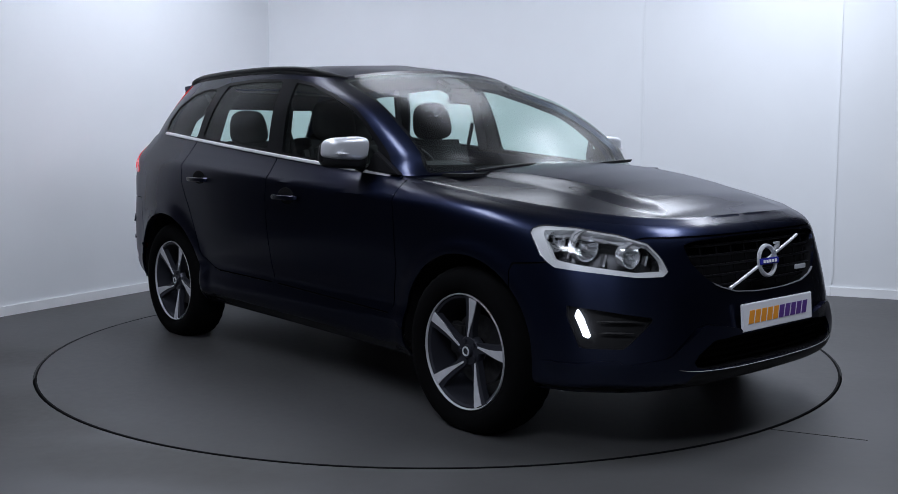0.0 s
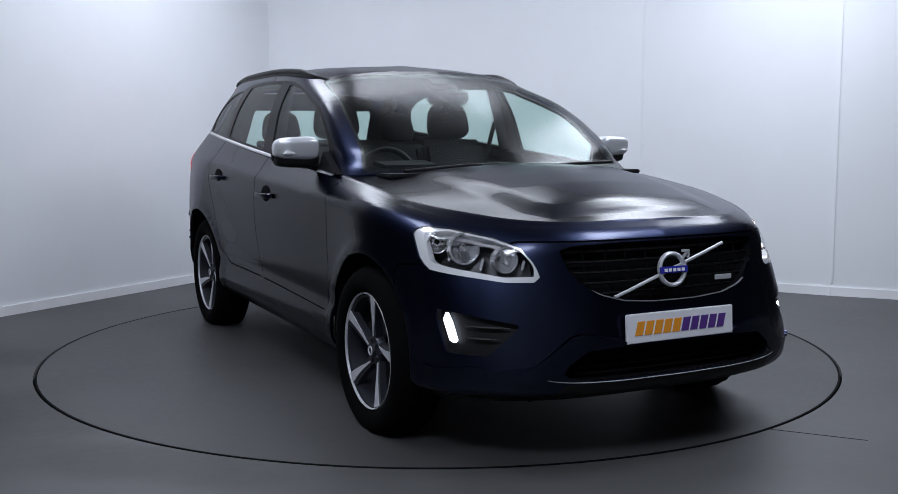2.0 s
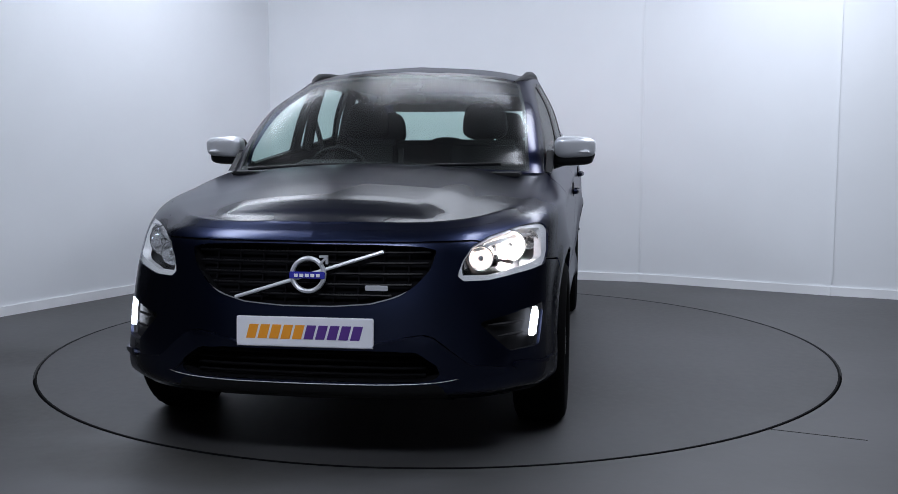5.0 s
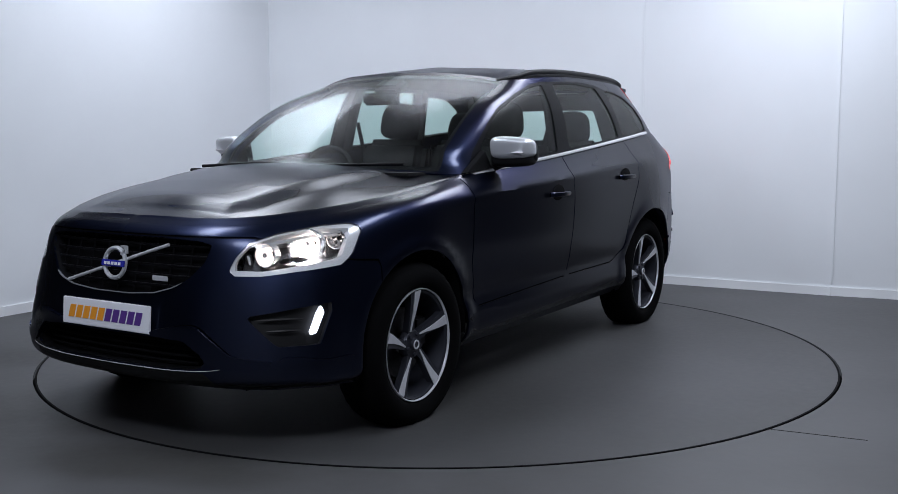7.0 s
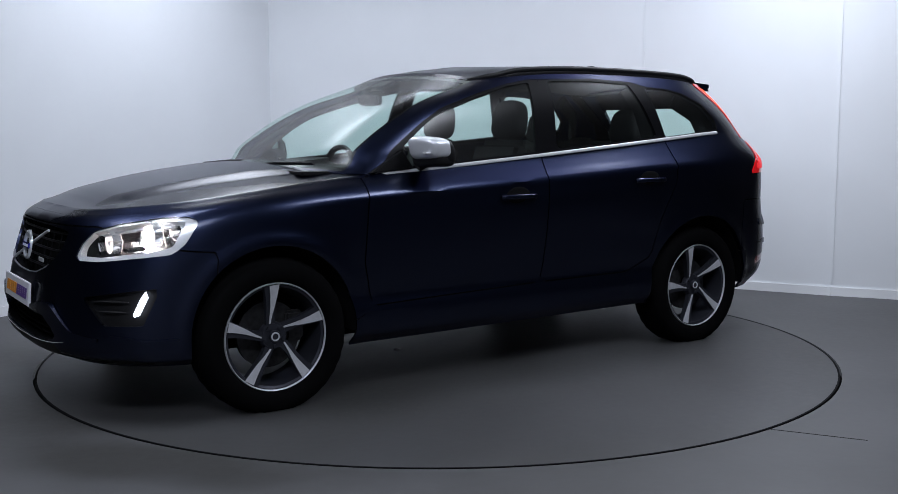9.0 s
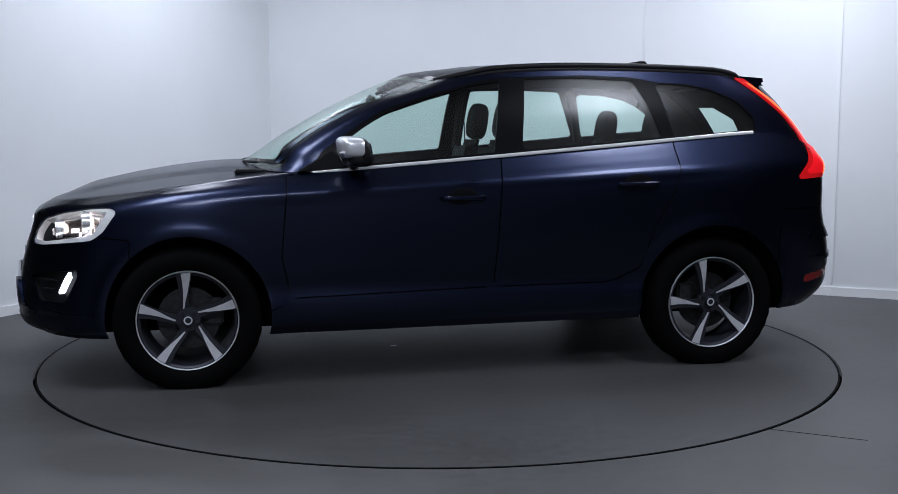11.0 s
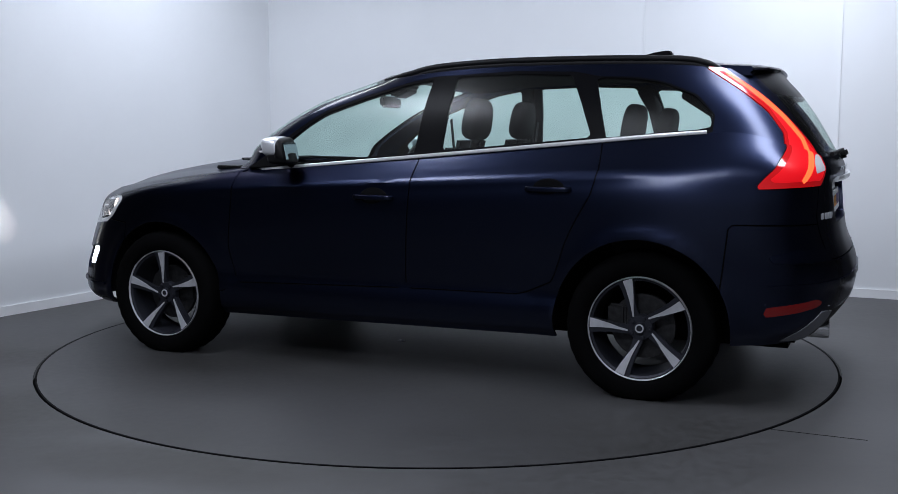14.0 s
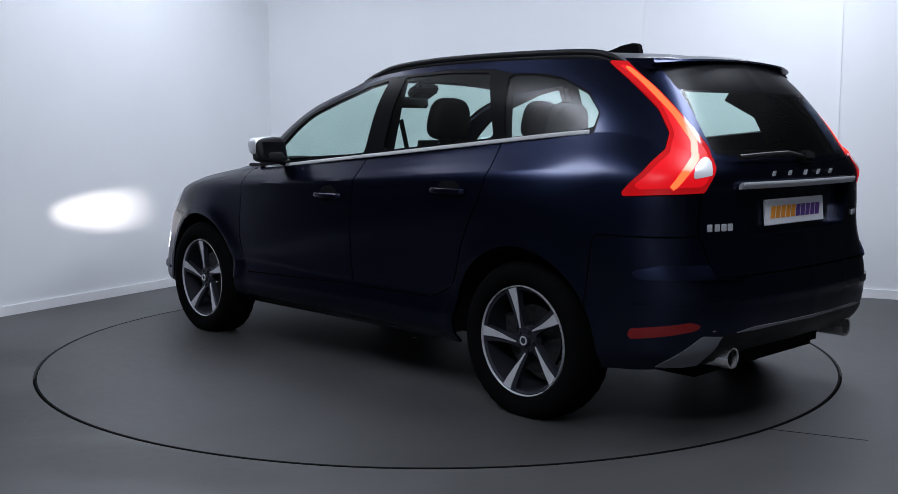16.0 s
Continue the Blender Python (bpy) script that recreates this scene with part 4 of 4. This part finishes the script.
# ---- sides ----
g0 = np.array(G0)
for sgn in (1, -1):
    pts = []
    for x in np.linspace(.867, -1.642, 22):
        y = np.interp(-x, -g0[3:12, 0], g0[3:12, 1]) + .004
        pts.append((x, sgn * y, belt(x)))
    part("belt_strip", tube_bm(pts, .0095, 8, .8), BRIGHT, car, "bright chrome belt strip")
    # roof rail
    pts = [(.09, sgn * .585, 1.535)]
    for x, y, z in G2[4:11]:
        pts.append((x, sgn * (y - .028), z + .030))
    pts[1] = (pts[1][0], pts[1][1], pts[1][2] - .016)
    pts += [(-1.61, sgn * .592, 1.582), (-1.67, sgn * .57, 1.557)]
    fine = spline_grid([pts, pts], 6, 1)[0]
    part("roof_rail", tube_bm(fine, .016, 10, .9, 5), BLACK, car, "black roof rail")
    part("rail_foot", tube_bm([(p[0], p[1], p[2] - .022) for p in fine[4:-4]], .014, 8, .8), BLACK, car)
    # handles
    for nm, x, z in (("front", .005, .942), ("rear", -.945, 1.004)):
        y = side_y(x, z)
        m = Matrix.Translation((x, sgn * (y - .002), z)) @ Matrix.Diagonal((.082, .0055, .054, 1))
        bm = bmesh.new()
        bmesh.ops.create_uvsphere(bm, u_segments=24, v_segments=12, radius=1, matrix=m)
        cup = part("handle_recess", bm, GAP, car)
        pts = [(x + d, sgn * (y + o), z + .002) for d, o in ((.112, .004), (.09, .022), (.0, .032), (-.09, .024), (-.110, .006))]
        part("door_handle", tube_bm(spline_grid([pts, pts], 4, 1)[0], .013, 8, .7), PAINT, car, "dark navy door handle")
    # door mirror
    mirror = new("door_mirror")
    mirror.parent = car

    def shell(z0, z1, x0, x1, y0, y1, bulge):
        bm = bmesh.new()
        bmesh.ops.create_uvsphere(bm, u_segments=28, v_segments=18, radius=1)
        for q in bm.verts:
            c = q.co
            p = [math.copysign(abs(a) ** .55, a) for a in c]
            q.co = ((x0 + x1) / 2 + p[0] * (x1 - x0) / 2 - .03 * (p[1] * .5 + .5), sgn * ((y0 + y1) / 2 + p[1] * (y1 - y0) / 2), (z0 + z1) / 2 + p[2] * (z1 - z0) / 2 * (1 - .10 * p[1]))
        return bm
    part("mirror_cap", shell(1.143, 1.250, .610, .740, .835, 1.047, 0), SATIN, mirror, "satin silver mirror cap")
    part("mirror_base", shell(1.106, 1.188, .595, .725, .825, 1.035, 0), BLACK, mirror, "black lower mirror housing")
    part("mirror_frame", shell(1.113, 1.246, .598, .668, .832, 1.043, 0), BLACK, mirror, "black mirror frame")
    part("mirror_arm", tube_bm([(.66, sgn * .80, 1.10), (.66, sgn * .87, 1.125), (.655, sgn * .93, 1.135)], .024, 8), BLACK, mirror)
    part("mirror_glass", box_bm(.004, .165, .085, Matrix.Translation((.583, sgn * .935, 1.178)) @ pose(0, 0, 0, 0, 0, 8 * sgn), .0015), DARKMIRROR, mirror, "mirror glass")
    part("indicator", box_bm(.05, .10, .010, Matrix.Translation((.700, sgn * .97, 1.176)) @ pose(0, 0, 0, 0, 0, -14 * sgn), .004), WHITE, mirror)
    part("mirror_sail", prism_bm([(.84, belt(.84) + .012), (.60, belt(.6) + .012), (.585, 1.185)], sgn * .80, sgn * .835, bevel=.003), BLACK, car)

# ---- bonnet shut line, wipers, cowl ----
part("cowl", box_bm(.16, 1.40, .02, Matrix.Translation((1.07, 0, 1.080)), .006), BLACK, car, "black plastic cowl")
for y0, y1 in ((-.62, .02), (.02, .60)):
    pts = [(1.13, y0, 1.102), (1.10, y0 * .5 + y1 * .5, 1.122), (1.02, y1, 1.126)]
    part("wiper", tube_bm(pts, .008, 8), BLACK, car, "black windscreen wiper")

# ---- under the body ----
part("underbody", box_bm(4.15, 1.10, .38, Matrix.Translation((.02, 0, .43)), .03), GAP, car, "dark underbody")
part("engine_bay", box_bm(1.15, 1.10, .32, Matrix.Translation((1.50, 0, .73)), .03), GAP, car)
for ax, r in ((1.387, .415), (-1.387, .425)):
    for sgn in (1, -1):
        bm = bmesh.new()
        n = 28
        ring = []
        for i in range(n + 1):
            a = radians(-4 + 188 * i / n)
            x, z = ax + r * math.cos(a), .365 + r * math.sin(a)
            ring.append([bm.verts.new((x, sgn * y, z)) for y in (.905, .55)])
        c = bm.verts.new((ax, sgn * .55, .365))
        for a, b in zip(ring, ring[1:]):
            bm.faces.new((a[0], b[0], b[1], a[1]))
            bm.faces.new((a[1], b[1], c))
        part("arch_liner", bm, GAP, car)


# ---- wheels ----
def wheel(x, sgn, phase):
    wy = .928 if x > 0 else .908
    hub = Matrix.Translation((x, sgn * wy, .355))
    S = lambda r, h: (r, sgn * h)
    w = part("wheel", lathe_bm([S(.2385, -.016), S(.228, -.022), S(.222, -.06), S(.212, -.19), S(.245, -.20)], "y", 64, hub), ALLOYDARK, car, "five-spoke alloy wheel with machined faces")
    part("rim_lip", lathe_bm([S(.2415, -.016), S(.2435, -.008), S(.2465, -.006), S(.2485, -.012), S(.2495, -.02)], "y", 72, hub), ALLOY, w, "bright machined rim edge")
    prof = [(.250, -.016), (.258, -.004), (.277, .006), (.304, .010), (.331, .004), (.349, -.012), (.359, -.034), (.3635, -.06), (.3635, -.165), (.354, -.195), (.320, -.212), (.25, -.205)]
    bm = lathe_bm([S(*p) for p in prof], "y", 132, hub)
    bm.verts.ensure_lookup_table()
    for k, (r, h) in enumerate(prof):
        if r > .347:
            for i in range(132):
                if (i // 2 + (k % 2)) % 2:
                    q = bm.verts[k * 132 + i].co
                    d = Vector((q.x - x, 0, q.z - .355))
                    q -= d.normalized() * .0028
    for q in bm.verts:
        q.co.z = max(q.co.z, -CAR_Z + .0005)
    part("tyre", bm, RUBBER, w, "black rubber tyre")
    for k in range(5):
        a = radians(phase + 72 * k)
        # direction on the wheel's face as seen from outside
        er = Vector((-sgn * math.cos(a), 0, math.sin(a)))
        et = Vector((sgn * math.sin(a), 0, math.cos(a))) * -1

        def blade(pts, lift, depth):
            bm = bmesh.new()
            t0, t1 = [], []
            for t, r in pts:
                h = -.040 + (r - .05) / .19 * .030 + lift
                p = Vector((x, sgn * wy, .355)) + er * r + et * t
                t0.append(bm.verts.new(p + Vector((0, sgn * h, 0))))
                t1.append(bm.verts.new(p + Vector((0, sgn * (h - depth), 0))))
            bm.faces.new(t0)
            bm.faces.new(t1[::-1])
            n = len(pts)
            for i in range(n):
                bm.faces.new((t0[i], t1[i], t1[(i + 1) % n], t0[(i + 1) % n]))
            return bm
        sp = part("spoke", blade([(-.034, .045), (-.034, .10), (-.034, .14), (-.038, .19), (-.046, .236), (.031, .238), (.021, .19), (.012, .14), (.006, .10), (.012, .045)], -.004, .03), ALLOYDARK, w)
        part("spoke_face", blade([(-.022, .058), (-.018, .10), (-.015, .14), (-.016, .19), (-.020, .237), (.027, .239), (.018, .19), (.006, .14), (-.006, .10), (-.015, .058)], .0, .006), ALLOY, w, "bright machined face")
        n = Vector((x, sgn * wy, .355)) + Vector((-sgn * math.cos(a + .63), 0, math.sin(a + .63))) * .047
        part("wheel_nut", lathe_bm([S(.0005, -.030), S(.009, -.031), S(.0105, -.05)], "y", 10, Matrix.Translation(n)), ALLOYDARK, w)
    part("hub", lathe_bm([S(.0005, -.038), S(.058, -.040), S(.066, -.052), S(.066, -.075)], "y", 32, hub), ALLOYDARK, w)
    part("centre_cap", lathe_bm([S(.0005, -.026), S(.018, -.026), S(.019, -.0245), S(.026, -.0245), S(.028, -.03), S(.029, -.045)], "y", 28, hub), ALLOYDARK, w, "round dark centre cap")
    part("cap_ring", lathe_bm([S(.014, -.0245), S(.0145, -.022), S(.021, -.022), S(.0215, -.0245)], "y", 24, hub), SATIN, w)
    part("brake_disc", lathe_bm([S(.05, -.10), S(.155, -.10), S(.155, -.125), S(.05, -.125)], "y", 40, hub), BRAKE, w)
    part("brake_caliper", box_bm(.09, .05, .14, hub @ Matrix.Translation((-.125 if x > 0 else .125, -sgn * .105, .03)), .012), BRAKE, w)


for x, sgn, ph in ((1.387, 1, 92), (-1.387, 1, 105), (1.387, -1, 77), (-1.387, -1, 60)):
    wheel(x, sgn, ph)


# ---- cabin ----
def cushion(name, sx, sy, sz, m, parent, r=.04):
    return part(name, box_bm(sx, sy, sz, m, r, 3), SEATCLOTH, parent)


def headrest(sx, sy, sz, m, parent):
    bm = bmesh.new()
    bmesh.ops.create_uvsphere(bm, u_segments=24, v_segments=14, radius=1)
    for q in bm.verts:
        p = [math.copysign(abs(a) ** .62, a) for a in q.co]
        q.co = (p[0] * sx / 2, p[1] * sy / 2 * (1 - .12 * p[2]), p[2] * sz / 2)
    bmesh.ops.transform(bm, matrix=m, verts=bm.verts[:])
    return part("headrest", bm, SEATCLOTH, parent)


def seat(y):
    s = new("front_seat")
    s.parent = car
    s["label"] = "dark leather front seat with headrest"
    cushion("seat_cushion", .52, .50, .16, pose(.10, y, .66, 0, -6, 0), s)
    cushion("backrest", .13, .48, .58, pose(-.24, y, .95, 0, -16, 0), s, .055)
    headrest(.11, .27, .21, pose(-.355, y, 1.335, 0, -10, 0), s)
    for d in (-.06, .06):
        part("headrest_post", tube_bm([(-.33, y + d, 1.18), (-.35, y + d, 1.28)], .007, 6), CHROME, s)


seat(.37)
seat(-.37)
bench = new("rear_bench")
bench.parent = car
bench["label"] = "dark rear bench with three headrests"
cushion("seat_cushion", .50, 1.25, .16, pose(-.78, 0, .68, 0, -5, 0), bench)
cushion("backrest", .14, 1.28, .56, pose(-1.13, 0, .95, 0, -18, 0), bench, .05)
for y in (-.42, 0, .42):
    headrest(.10, .25, .20 if y else .10, pose(-1.235, y, 1.30 if y else 1.19, 0, -10, 0), bench)
part("dashboard", box_bm(.50, 1.36, .24, pose(.80, 0, .965, 0, 4, 0), .06, 4), CABIN, car, "dark grey soft dashboard")
part("instrument_hood", box_bm(.24, .36, .08, pose(.60, -.37, 1.085, 0, 6, 0), .035, 3), CABIN, car)
sw = part("steering_wheel", lathe_bm([(.172 + .015 * math.cos(2 * math.pi * i / 10), .015 * math.sin(2 * math.pi * i / 10)) for i in range(11)], "x", 40, pose(.40, -.37, 1.03, 0, -22, 0)), BLACK, car, "black steering wheel")
part("wheel_boss", box_bm(.05, .15, .11, pose(.42, -.37, 1.025, 0, -22, 0), .02), BLACK, sw)
part("wheel_spoke", box_bm(.02, .33, .03, pose(.41, -.37, 1.02, 0, -22, 0), .006), BLACK, sw)
part("rear_view_mirror", box_bm(.03, .25, .065, pose(.34, .0, 1.44, 0, 10, 0), .014, 3), BLACK, car, "black rear view mirror")
part("sensor_pod", box_bm(.12, .18, .06, pose(.25, 0, 1.505, 0, 25, 0), .02, 3), BLACK, car)
v, f = moved(top, -.035)
mesh_ob("headliner", v[:, :3], f, CABIN, car, "dark grey headliner")
part("load_cover", box_bm(.72, 1.15, .02, pose(-1.62, 0, 1.10), .006), CABIN, car)
for sgn in (1, -1):
    part("door_card", box_bm(1.75, .05, .60, pose(-.10, sgn * .775, .78), .02), CABIN, car)
    part("boot_side", box_bm(.70, .05, .50, pose(-1.55, sgn * .70, .93), .02), CABIN, car)
    pts = [(-.28, sgn * .742, 1.17), (-.30, sgn * .70, 1.38), (-.31, sgn * .655, 1.53)]
    part("pillar_trim", tube_bm(pts, .032, 8, .5), CABIN, car)
    pts = [(-1.14, sgn * .735, 1.22), (-1.10, sgn * .685, 1.40), (-1.04, sgn * .625, 1.52)]
    part("pillar_trim", tube_bm(pts, .05, 8, .4), CABIN, car)
    pts = [(-1.70, sgn * .66, 1.24), (-1.66, sgn * .60, 1.38), (-1.52, sgn * .54, 1.47)]
    part("pillar_trim", tube_bm(pts, .06, 8, .4), CABIN, car)
    part("seat_belt", tube_bm([(-.34, sgn * .70, 1.33), (-.33, sgn * .60, 1.0), (-.32, sgn * .55, .75)], .018, 6, .2), CABIN, car)


# fine shape of the body: short front overhang, higher roof, windscreen set forward
def smooth_step(u):
    u = np.clip(u, 0, 1)
    return u * u * (3 - 2 * u)


for ob in bpy.data.objects:
    top_ob = ob
    names_up = []
    while top_ob.parent:
        names_up.append(top_ob.name.split(".")[0])
        top_ob = top_ob.parent
    if top_ob != car or ob.type != "MESH" or "wheel" in names_up:
        continue
    co = np.zeros(len(ob.data.vertices) * 3)
    ob.data.vertices.foreach_get("co", co)
    co = co.reshape(-1, 3)
    up = smooth_step((co[:, 2] - 1.12) / .40)
    co[:, 0] = np.where(co[:, 0] > 1.4, 1.4 + (co[:, 0] - 1.4) * .9636, co[:, 0])
    co[:, 0] += .030 * smooth_step((co[:, 2] - 1.09) / .2) * smooth_step((co[:, 0] + .1) / .5)
    if "door_mirror" in names_up:
        co[:, 0] -= .105
    else:
        co[:, 0] += .066 * smooth_step((np.abs(co[:, 1]) - .25) / .45) * smooth_step((co[:, 2] - 1.10) / .1) * smooth_step((co[:, 0] - .05) / .4) * (1 - smooth_step((co[:, 2] - 1.42) / .2))
    back = smooth_step((-1.45 - co[:, 0]) / .4)
    co[:, 1] *= 1 - .025 * back * (1 - smooth_step((co[:, 2] - 1.0) / .2))
    co[:, 0] -= .036 * back * smooth_step((co[:, 2] - 1.01) / .12) * (1 - .3 * smooth_step((co[:, 2] - 1.45) / .12))
    co[:, 2] += .026 * up * (1 - .5 * back)
    ob.data.vertices.foreach_set("co", co.ravel())
    ob.data.update()


def motions():
    walk(turntable, [(t, pose(0, 0, 0, 0, 0, a)) for t, a in TURN])
    walk(scrap, [(t, pose(0, 0, 0, 0, 0, a) @ pose(.27, -.04, 0)) for t, a in TURN])
    walk(car, [(t, pose(0, 0, 0, 0, 0, a) @ pose(CAR_X, CAR_Y, CAR_Z)) for t, a in TURN])


motions()
